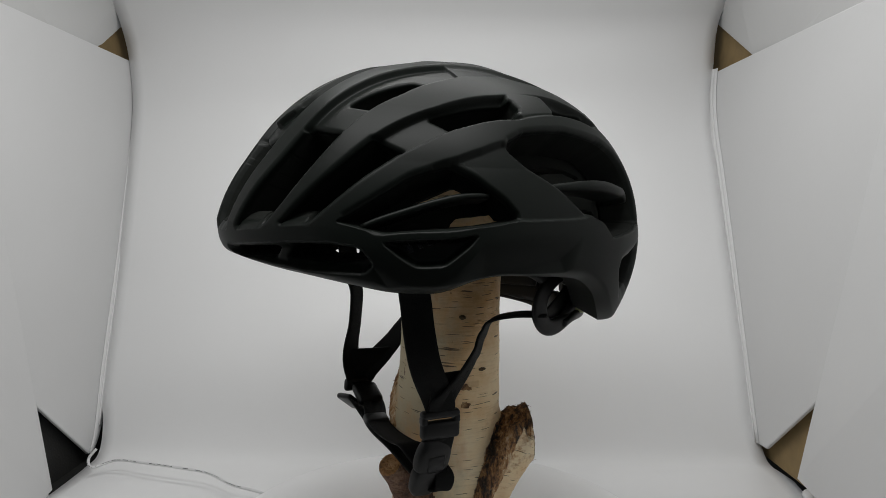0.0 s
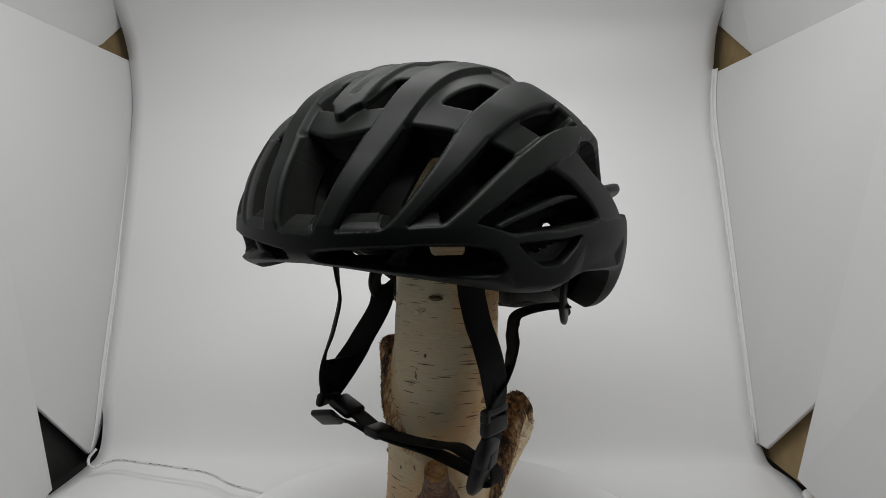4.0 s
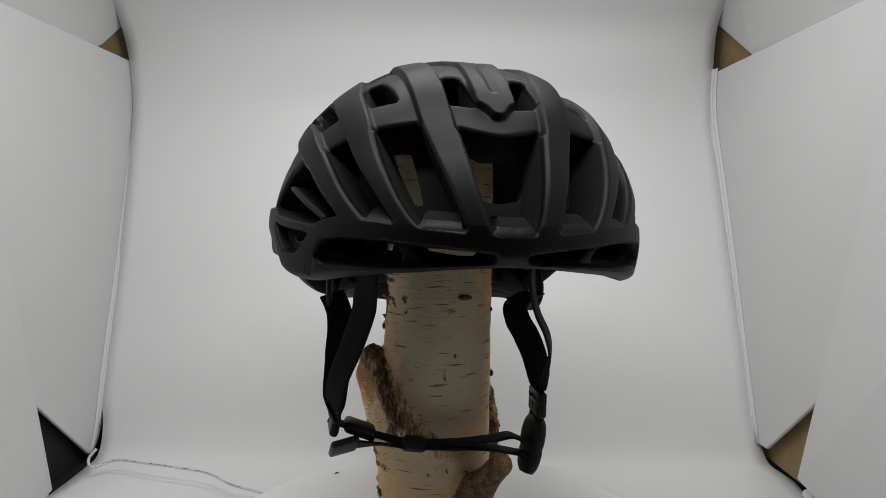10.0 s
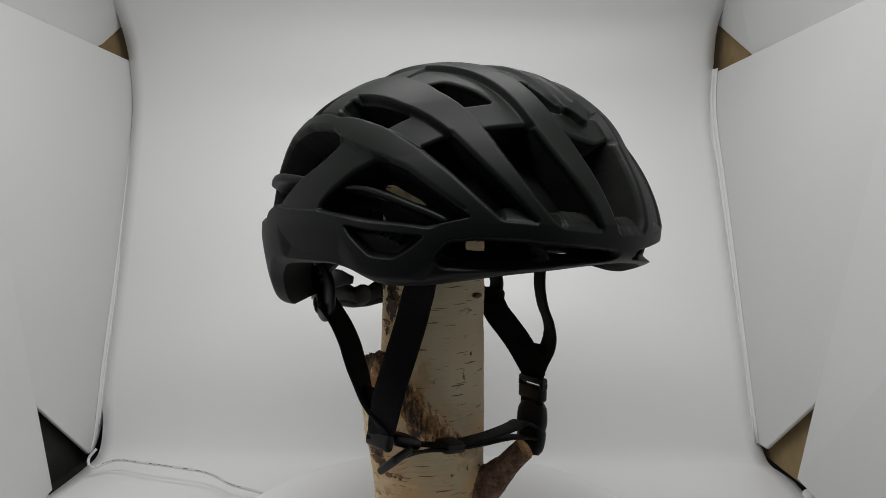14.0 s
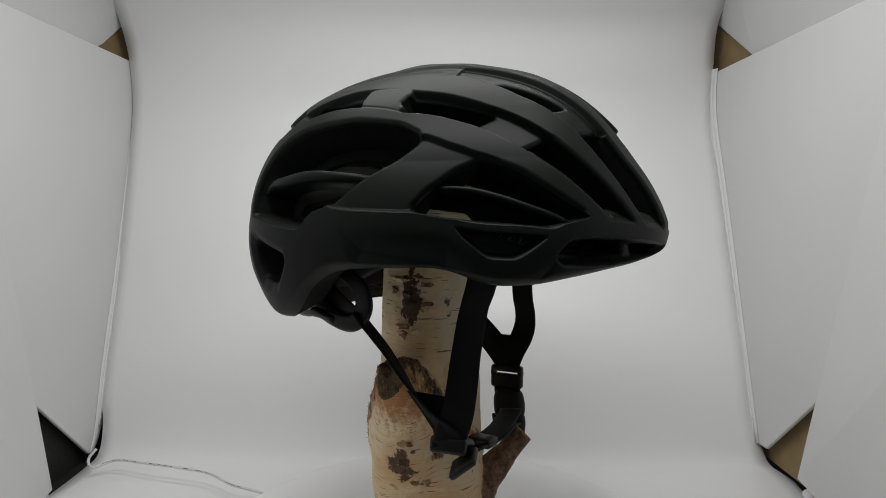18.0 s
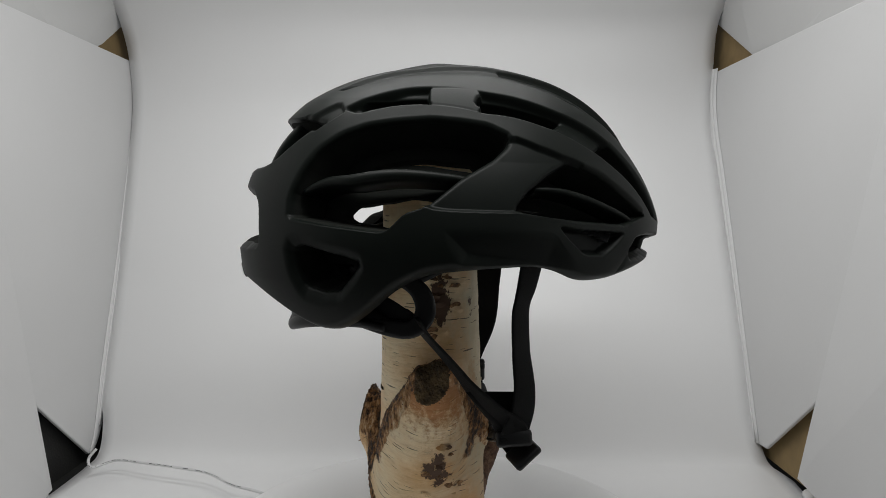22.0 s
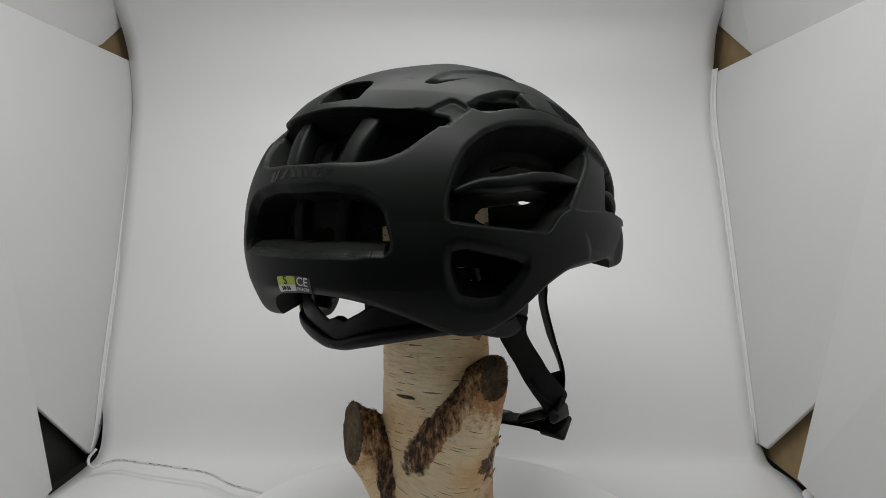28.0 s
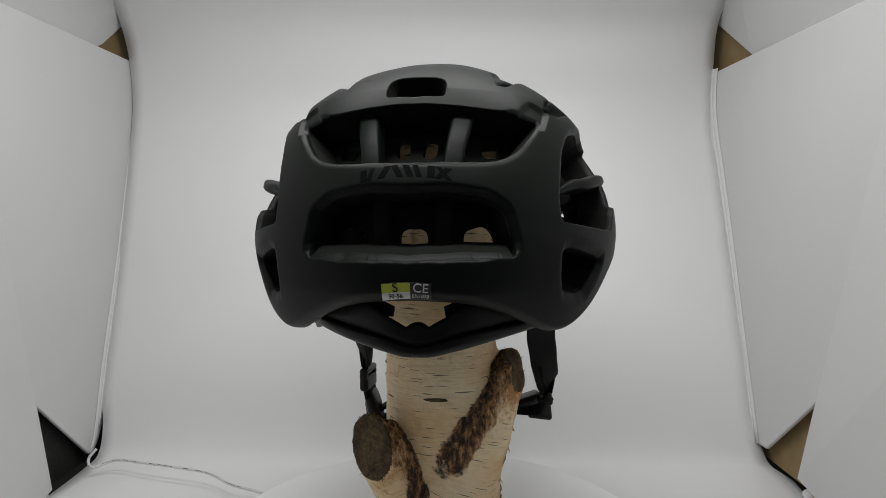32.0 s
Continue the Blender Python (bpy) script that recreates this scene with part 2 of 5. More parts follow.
def sweep(path, sides, radius_a, radius_b=None, wide=None, power=2.0, caps=True):
    """A tube along a path: half widths radius_a (along wide) and radius_b; power over 2 squares its section."""
    path = np.asarray(path, float)
    n = len(path)
    tan = np.gradient(path, axis=0)
    tan /= np.linalg.norm(tan, axis=1)[:, None] + 1e-12
    radius_b = radius_a if radius_b is None else radius_b
    ra = np.interp(np.linspace(0, 1, n), np.linspace(0, 1, len(np.atleast_1d(radius_a))), np.atleast_1d(radius_a))
    rb = np.interp(np.linspace(0, 1, n), np.linspace(0, 1, len(np.atleast_1d(radius_b))), np.atleast_1d(radius_b))
    if wide is None:
        w = np.tile(np.array([0.31, 0.2, 0.93]), (n, 1))
    else:
        wd = np.atleast_2d(np.asarray(wide, float))
        w = np.stack([np.interp(np.linspace(0, 1, n), np.linspace(0, 1, len(wd)), wd[:, k]) for k in range(3)], 1)
    w = w - (w * tan).sum(1)[:, None] * tan
    w /= np.linalg.norm(w, axis=1)[:, None] + 1e-12
    nb = np.cross(tan, w)
    a = np.linspace(0, 2 * math.pi, sides, endpoint=False)
    ca, sa = np.cos(a), np.sin(a)
    ca, sa = np.sign(ca) * np.abs(ca) ** (2 / power), np.sign(sa) * np.abs(sa) ** (2 / power)
    v = path[:, None] + ra[:, None, None] * ca[None, :, None] * w[:, None] + rb[:, None, None] * sa[None, :, None] * nb[:, None]
    v = v.reshape(-1, 3)
    faces = [(i * sides + j, i * sides + (j + 1) % sides, (i + 1) * sides + (j + 1) % sides, (i + 1) * sides + j) for i in range(n - 1) for j in range(sides)]
    if caps:
        faces += [tuple(range(sides))[::-1], tuple((n - 1) * sides + j for j in range(sides))]
    return v, faces


# ---- the photo tent ----
WL, WR = 0.376, 0.324
LEFT_PROFILE = [(-0.32, 0), (0.10, 0), (0.17, 0), (0.215, 0.001), (0.242, 0.005), (0.258, 0.03), (0.276, 0.091), (0.306, 0.182), (0.334, 0.28), (0.352, 0.35), (0.359, 0.396), (0.351, 0.444), (0.334, 0.476), (0.309, 0.501), (0.26, 0.535), (0.18, 0.57)]
RIGHT_PROFILE = [(-0.32, 0), (0.05, 0.002), (0.12, 0.005), (0.16, 0.010), (0.19, 0.0175), (0.211, 0.034), (0.2489, 0.1227), (0.2903, 0.2227), (0.3298, 0.3193), (0.348, 0.36), (0.3587, 0.402), (0.357, 0.44), (0.3497, 0.4866), (0.3236, 0.5116), (0.27, 0.54), (0.18, 0.57)]


def sweep_sheet():
    """The white backdrop sheet: floor, soft bend, leaning back wall, bend towards the roof."""
    a, b = smooth_path([(p[0], p[1], 0) for p in LEFT_PROFILE], 8), smooth_path([(p[0], p[1], 0) for p in RIGHT_PROFILE], 8)
    nx = 48
    verts, faces = [], []
    for i in range(nx + 1):
        s = i / nx
        e = max(0.0, (s - 0.5) * 2) if s > 0.5 else 0
        for pa, pb in zip(a, b):
            w = min(1.0, pa[1] / 0.08)
            w = w * w * (3 - 2 * w)
            z = pa[1] * (1 - s) + pb[1] * (w * s + (1 - w) * e ** 2)
            y = pa[0] * (1 - s) + pb[0] * s
            # the foot of the sheet is cut wider at one side and narrower at the other
            foot = max(0.0, 1 - z / 0.05) ** 0.5
            x = -WL + 0.001 + s * (WL + WR - 0.002) + foot * (0.0085 * s ** 6 + 0.0085 * (1 - s) ** 6) + 0.011 * s ** 8 * min(1.0, max(0.0, (0.018 - z) / 0.006))
            verts.append((x, y + 0.0015 * math.sin(s * 9 + z * 14), z))
    m = len(a)
    for i in range(nx):
        for j in range(m - 1):
            faces.append((i * m + j, (i + 1) * m + j, (i + 1) * m + j + 1, i * m + j + 1))
    ob = mesh_object("backdrop", verts, faces, M_SHEET)
    mod = ob.modifiers.new("thick", "SOLIDIFY")
    mod.thickness, mod.offset = 0.0012, -1
    return tagged(ob, "white satin backdrop sheet bent from floor to back wall", "backdrop", kind="structure")


sweep_sheet()


def side_wall(name, sgn, w, diag, front, prof, top):
    x = sgn * w
    back = [(y + 0.012, z) for y, z in prof if 0.02 < z < top]
    ring = [(x, diag[0][0], diag[0][1])] + [(x, y, z) for y, z in back] + [(x, prof[10][0] + 0.010, top), (x, -0.32, top), (x, -0.32, 0.0), (x, -0.05, 0.0), (x, diag[1][0] - 0.06, diag[1][1] + 0.06)] + [(x, diag[1][0], diag[1][1])]
    ob = slab(name, ring, (sgn, 0, 0), 0.004, M_BOARD, bevel=0.0014)
    tagged(ob, "white lining board of the photo tent's side", "wall", kind="structure")
    x2 = sgn * (w - 0.010)
    (y0, z0), (y1, z1) = front
    k = (y0 - y1) / (z0 - z1)
    ztop = top - 0.004
    yt = y0 + k * (ztop - z0)
    lean = 0.20 * sgn
    # turned a little inwards at its front end, about its rear edge
    ring = [(x2, y1, z1), (x2, yt, ztop), (x2 - lean * (yt + 0.32), -0.32, ztop), (x2 - lean * (yt + 0.32) , -0.32, z1)]
    fl = slab(name.replace("wall", "flap"), ring, (sgn, 0, 0), 0.003, M_BOARD)
    tagged(fl, "white folded front flap of the photo tent", "flap", kind="structure")


side_wall("wall_left", -1, WL, [(0.2422, 0.0041), (0.1538, 0.0826)], [(0.0919, 0.2823), (0.1566, 0.0027)], LEFT_PROFILE, 0.4435)
side_wall("wall_right", 1, WR, [(0.1923, 0.0356), (0.1159, 0.101)], [(0.0205, 0.3522), (0.1150, 0.0378)], RIGHT_PROFILE, 0.436)


def upper_panel(name, sgn, w, a, b):
    x = sgn * (w + 0.005)
    (y0, z0), (y1, z1) = a, b
    # leans inwards going up; its darker board colour holds painted shade
    ring = [(x - sgn * 0.3 * max(0, z - z0), y, z) for y, z in ((y0, z0), (y1, z1), (y1 - 0.06, z1 - 0.03), (-0.32, z1 - 0.03), (-0.32, 0.66), (y0 - 0.08, 0.66), (y0 - 0.02, z0 + 0.03))]
    tagged(slab(name, ring, (sgn, 0, 0), 0.004, M_UPPER_SHADED), "white upper board of the photo tent", "wall", kind="structure")


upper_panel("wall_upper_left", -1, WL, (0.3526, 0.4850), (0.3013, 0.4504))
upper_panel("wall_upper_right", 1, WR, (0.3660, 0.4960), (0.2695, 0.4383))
for sgn, w, nm in ((-1, WL, "left"), (1, WR, "right")):
    x = sgn * (w + 0.0105)
    tagged(slab("outer_board_" + nm, [(x, 0.42, 0.25), (x, -0.32, 0.25), (x, -0.32, 0.66), (x, 0.42, 0.66)], (sgn, 0, 0), 0.004, M_KRAFT), "brown kraft cardboard outer shell of the tent", "wall", kind="structure")
    low = M_DARK if sgn < 0 else M_KRAFT
    tagged(slab("lower_board_" + nm, [(x, 0.42, 0.020 if sgn > 0 else -0.03), (x, -0.32, 0.020 if sgn > 0 else -0.03), (x, -0.32, 0.246), (x, 0.42, 0.246)], (sgn, 0, 0), 0.004, low), "black fabric outer side of the tent" if sgn < 0 else "brown kraft cardboard lower shell of the tent", "wall", kind="structure")
tagged(slab("ground", [(-3, -3, -0.006), (3, -3, -0.006), (3, 3, -0.006), (-3, 3, -0.006)], (0, 0, -1), 0.02, M_DARK, bevel=0), "dark table top under the tent", "table top", kind="structure")
tagged(slab("ceiling", [(-WL - 0.03, -0.32, 0.662), (WR + 0.03, -0.32, 0.662), (WR + 0.03, 0.30, 0.662), (-WL - 0.03, 0.30, 0.662)], (0, 0, 1), 0.004, M_BOARD, bevel=0), "white roof of the photo tent", "ceiling", kind="structure")


def edge_strip(name, sgn, w, prof, dx, dy, wide, low, high):
    """A narrow white edge band that follows the rear edge of a side board."""
    pts = smooth_path([(sgn * (w - dx), y - dy, z) for y, z in prof if low < z < high], 4)
    v, f = sweep(pts, 8, wide, 0.0006, wide=(0, 1, 0), power=6)
    tagged(mesh_object(name, v, f, M_SHEET), "thin white edge band of the tent's side board", "trim", kind="structure")


edge_strip("trim_left", -1, WL, LEFT_PROFILE, 0.0006, -0.002, [0.003, 0.008, 0.008, 0.005, 0.0025], 0.004, 0.36)
edge_strip("trim_left", -1, WL, LEFT_PROFILE, 0.0018, -0.003, [0.002, 0.004, 0.004, 0.003, 0.0015], 0.02, 0.34)
edge_strip("trim_right", 1, WR, RIGHT_PROFILE, 0.0006, -0.001, [0.006, 0.012, 0.013, 0.013], 0.025, 0.45)
edge_strip("trim_right", 1, WR, RIGHT_PROFILE, 0.0018, -0.003, [0.003, 0.007, 0.0075, 0.0075], 0.025, 0.45)
edge_strip("trim_right", 1, WR, RIGHT_PROFILE, 0.0030, -0.005, [0.002, 0.003, 0.0035, 0.0035], 0.025, 0.45)
# rolled hem at the foot of the front flaps
v, f = sweep(smooth_path([(0.331, 0.125, 0.020), (0.329, 0.100, 0.016), (0.326, 0.060, 0.010), (0.322, 0.0, 0.006)], 6), 14, 0.0065, 0.005, wide=(1, 0, 0))
tagged(mesh_object("hem_right", v, f, M_SHEET), "rolled white hem at the foot of the flap", "hem", kind="structure")
v, f = sweep(smooth_path([(-0.372, 0.150, 0.000), (-0.370, 0.120, 0.001), (-0.366, 0.070, 0.001)], 6), 14, 0.006, 0.004, wide=(1, 0, 0))
tagged(mesh_object("hem_left", v, f, M_SHEET), "rolled white hem at the foot of the flap", "hem", kind="structure")


def cable():
    base = new("power_cable")
    pts = smooth_path([(-0.3470, 0.2010, 0.0260), (-0.3525, 0.1960, 0.0175), (-0.3455, 0.1900, 0.0115), (-0.3264, 0.2000, 0.0150), (-0.2905, 0.1878, 0.0170), (-0.2525, 0.1767, 0.0170), (-0.2216, 0.1669, 0.0160), (-0.1935, 0.1465, 0.0140), (-0.1692, 0.1436, 0.0090), (-0.1300, 0.1300, 0.0040)], 12)
    v, f = sweep(pts, 12, 0.0014, 0.0014)
    mesh_object("cord", v, f, M_CABLE, base)
    rnd = random.Random(8)
    for i in range(16, 90):
        if rnd.random() < 0.35:
            continue
        v, f = sweep(pts[i:i + 2] + np.array([0.0, -0.00118, 0.0007 + rnd.uniform(-0.0002, 0.0002)]), 5, rnd.uniform(0.00018, 0.00034), 0.00028)
        mesh_object("print_mark", v, f, M_PRINT, base)
    return tagged(base, "thin white power cable with grey printing lying on the sheet", "cable")


cable()


# ---- the turning stand ----
def lathe(profile, n, mat, name, parent=None):
    verts, faces = [], []
    for r, z in profile:
        for k in range(n):
            a = 2 * math.pi * k / n
            verts.append((r * math.cos(a), r * math.sin(a), z))
    for i in range(len(profile) - 1):
        for k in range(n):
            faces.append((i * n + k, i * n + (k + 1) % n, (i + 1) * n + (k + 1) % n, (i + 1) * n + k))
    faces.append(tuple(range(n))[::-1])
    faces.append(tuple((len(profile) - 1) * n + k for k in range(n)))
    return mesh_object(name, verts, faces, mat, parent)


TABLE_Z = 0.044
turntable = tagged(new("turntable"), "round white plastic turntable on the white sheet", "turntable")
lathe([(0.10, 0.0005), (0.11, 0.002), (0.11, 0.020), (0.10, 0.0225)], 64, M_DISC, "base", turntable)
lathe([(0.148, 0.0228), (0.1545, 0.0245), (0.157, 0.028), (0.157, 0.040), (0.1562, 0.0425), (0.154, 0.0438), (0.151, TABLE_Z), (0.08, TABLE_Z)], 128, M_DISC, "disc", turntable)


def bark_crumb():
    bm = bmesh.new()
    bmesh.ops.create_icosphere(bm, subdivisions=2, radius=1)
    for v_ in bm.verts:
        v_.co *= 1 + 0.3 * noise.noise(v_.co * 2)
    bmesh.ops.transform(bm, matrix=pose(0, 0, 0.0004, 0, 0, 30) @ Matrix.Diagonal((0.0022, 0.0008, 0.0006, 1)), verts=bm.verts)
    return tagged(part("bark_crumb", bm, M_CUT, None), "tiny dark bark crumb lying on the turntable", "crumb")


crumb = bark_crumb()


# ---- the birch log ----
def fbm(p, s, o=4):
    return noise.fractal(Vector(p) * s, 1.0, 2.0, o)


TRUNK_TOP = 0.334
# path of the branch, its radii, the way its sawn end faces, how softly it grows into the trunk
STUBS = [
    ([(-0.006, 0.013, 0.090), (-0.022, 0.012, 0.124), (-0.038, 0.0108, 0.149), (-0.0505, 0.0135, 0.1668)], [0.033, 0.0280, 0.0172, 0.0106], (-0.75, 0.45, 0.48), 0.007),
    ([(0.004, 0.012, 0.054), (0.016, 0.022, 0.080), (0.0275, 0.0345, 0.104), (0.0382, 0.0484, 0.1235)], [0.029, 0.0225, 0.0182, 0.0148], (0.36, 0.90, 0.14), 0.005),
    ([(0.008, -0.010, 0.060), (0.016, -0.026, 0.080), (0.024, -0.042, 0.100), (0.0302, -0.0523, 0.1137)], [0.022, 0.0130, 0.0082, 0.0074], (0.35, -0.62, 0.70), 0.003),
]

# swollen ridges of torn bark along the forks: path and radii
FORK_RIDGES = [
    ([(-0.008, 0.036, 0.101), (-0.018, 0.0365, 0.114), (-0.030, 0.031, 0.138), (-0.043, 0.024, 0.162)], [0.0025, 0.0065, 0.0078, 0.0040]),
    ([(0.004, -0.0245, 0.107), (-0.014, -0.0235, 0.120), (-0.030, -0.0145, 0.139), (-0.0430, -0.0005, 0.164)], [0.0030, 0.0068, 0.0080, 0.0055]),
    ([(0.000, 0.042, 0.072), (0.011, 0.042, 0.092), (0.020, 0.041, 0.112), (0.026, 0.040, 0.128)], [0.0045, 0.0055, 0.0052, 0.0032]),
    ([(-0.012, 0.0355, 0.104), (-0.003, 0.0385, 0.095), (0.004, 0.0415, 0.085), (0.008, 0.0430, 0.074)], [0.0025, 0.0034, 0.0036, 0.0025]),
    ([(0.037, 0.010, 0.078), (0.041, 0.016, 0.096), (0.044, 0.022, 0.112), (0.045, 0.029, 0.124)], [0.0040, 0.0050, 0.0046, 0.0030]),
]


def trunk_section(z):
    """Centre and half axes of the trunk at height z."""
    k = (z - TABLE_Z) / (TRUNK_TOP - TABLE_Z)
    return -0.004 + 0.004 * np.minimum(1, k * 1.6), 0.006 + 0.003 * k, 0.0395 - 0.0025 * np.minimum(1, k * 1.8), 0.0375 - 0.0055 * np.minimum(1, k * 1.6)


def trunk_field(x, y, z):
    cx, cy, ax, ay = trunk_section(z)
    return (np.sqrt(((x - cx) / ax) ** 2 + ((y - cy) / ay) ** 2) - 1) * 0.035


def stub_field(stub, x, y, z):
    """Distance to a branch's round skin, the height over its sawn face, and the place along it."""
    path, radii, way = stub[:3]
    p = smooth_path(path, 5)
    rr = np.interp(np.linspace(0, 1, len(p)), np.linspace(0, 1, len(radii)), radii)
    best, along = np.full(np.shape(x), 1.0), np.zeros(np.shape(x))
    end = p[-1] + (p[-1] - p[-2]) * 1.5
    p, rr = np.vstack([p, end]), np.append(rr, rr[-1])
    for i in range(len(p) - 1):
        a, d = p[i], p[i + 1] - p[i]
        t = np.clip(((x - a[0]) * d[0] + (y - a[1]) * d[1] + (z - a[2]) * d[2]) / (d @ d), 0, 1)
        s = np.sqrt((x - a[0] - d[0] * t) ** 2 + (y - a[1] - d[1] * t) ** 2 + (z - a[2] - d[2] * t) ** 2) - rr[i] - (rr[i + 1] - rr[i]) * t
        along = np.where(s < best, (i + t) / (len(p) - 2), along)
        best = np.minimum(best, s)
    n = np.array(way) / np.linalg.norm(way)
    tip = np.array(path[-1])
    return best, (x - tip[0]) * n[0] + (y - tip[1]) * n[1] + (z - tip[2]) * n[2], along


def soft_min(a, b, k):
    h = np.maximum(k - np.abs(a - b), 0) / k
    return np.minimum(a, b) - h * h * k * 0.25


def log_field(x, y, z):
    f = trunk_field(x, y, z)
    low = z < 0.20
    for stub in STUBS:
        skin, over, _ = stub_field(stub, x[low], y[low], z[low])
        f[low] = soft_min(f[low], np.maximum(skin, over), stub[3])
    for path, radii in FORK_RIDGES:
        f[low] = soft_min(f[low], stub_field((path, radii, (0, 0, 1)), x[low], y[low], z[low])[0], 0.009)
    return np.maximum(np.maximum(f, TABLE_Z - z), z - TRUNK_TOP)


def surface_net(field, start, step, shape):
    """Quads round the zero level of a field sampled on a grid."""
    axes = [start[i] + step * np.arange(shape[i]) for i in range(3)]
    f = field(*[g.copy() for g in np.meshgrid(*axes, indexing="ij")])
    inner = f < 0
    total = sum(inner[i:i - 1 or None, j:j - 1 or None, k:k - 1 or None].astype(np.int8) for i in (0, 1) for j in (0, 1) for k in (0, 1))
    cells = np.argwhere((total > 0) & (total < 8))
    number = np.full(total.shape, -1, int)
    number[tuple(cells.T)] = np.arange(len(cells))
    corner = [(i, j, k) for i in (0, 1) for j in (0, 1) for k in (0, 1)]
    value = [f[tuple((cells + c).T)] for c in corner]
    spot, count = np.zeros((len(cells), 3)), np.zeros(len(cells))
    for a, b in [(i, j) for i in range(8) for j in range(i) if np.abs(np.subtract(corner[i], corner[j])).sum() == 1]:
        d = np.subtract(corner[b], corner[a])
        cross = (value[a] < 0) != (value[b] < 0)
        t = value[a] / np.where(cross, value[a] - value[b], 1.0)
        spot += np.where(cross[:, None], np.array(corner[a]) + t[:, None] * d, 0)
        count += cross
    points = np.array(start) + step * (cells + spot / count[:, None])
    quads = []
    for axis in range(3):
        u, w = (axis + 1) % 3, (axis + 2) % 3
        near = [slice(1, -1)] * 3
        far = [slice(1, -1)] * 3
        far[axis] = slice(2, None)
        here, there = inner[tuple(near)], inner[tuple(far)]
        for flip in (False, True):
            e = np.argwhere((here & ~there) if flip else (~here & there)) + 1
            ring = []
            for du, dw in ((-1, -1), (0, -1), (0, 0), (-1, 0)):
                q = e.copy()
                q[:, u] += du
                q[:, w] += dw
                ring.append(number[tuple(q.T)])
            quads.append(np.stack(ring if flip else ring[::-1], axis=1))
    return points, np.vstack(quads)


def vertex_normals(points, quads):
    c = np.cross(points[quads[:, 2]] - points[quads[:, 0]], points[quads[:, 3]] - points[quads[:, 1]])
    n = np.zeros_like(points)
    for k in range(4):
        np.add.at(n, quads[:, k], c)
    return n / np.maximum(np.linalg.norm(n, axis=1), 1e-12)[:, None]


def log_piece(name, pick, points, quads, normals, marks, mat, parent, label):
    """One part of the log, with its bark's own directions and torn places kept on the points."""
    used, back = np.unique(quads[pick], return_inverse=True)
    me = bpy.data.meshes.new(name)
    me.from_pydata(points[used].tolist(), [], back.reshape(-1, 4).tolist())
    for key, kind, slot in (("bark", "FLOAT_VECTOR", "vector"), ("torn", "FLOAT", "value"), ("rust", "FLOAT", "value"), ("deep", "FLOAT", "value")):
        me.attributes.new(key, kind, "POINT").data.foreach_set(slot, np.ascontiguousarray(marks[key][used], dtype=np.float32).ravel())
    me.polygons.foreach_set("use_smooth", [True] * len(me.polygons))
    me.materials.append(mat)
    me.normals_split_custom_set_from_vertices(normals[used].tolist())
    ob = new(name, me)
    ob.parent = parent
    if label:
        tagged(ob, label)
    return ob


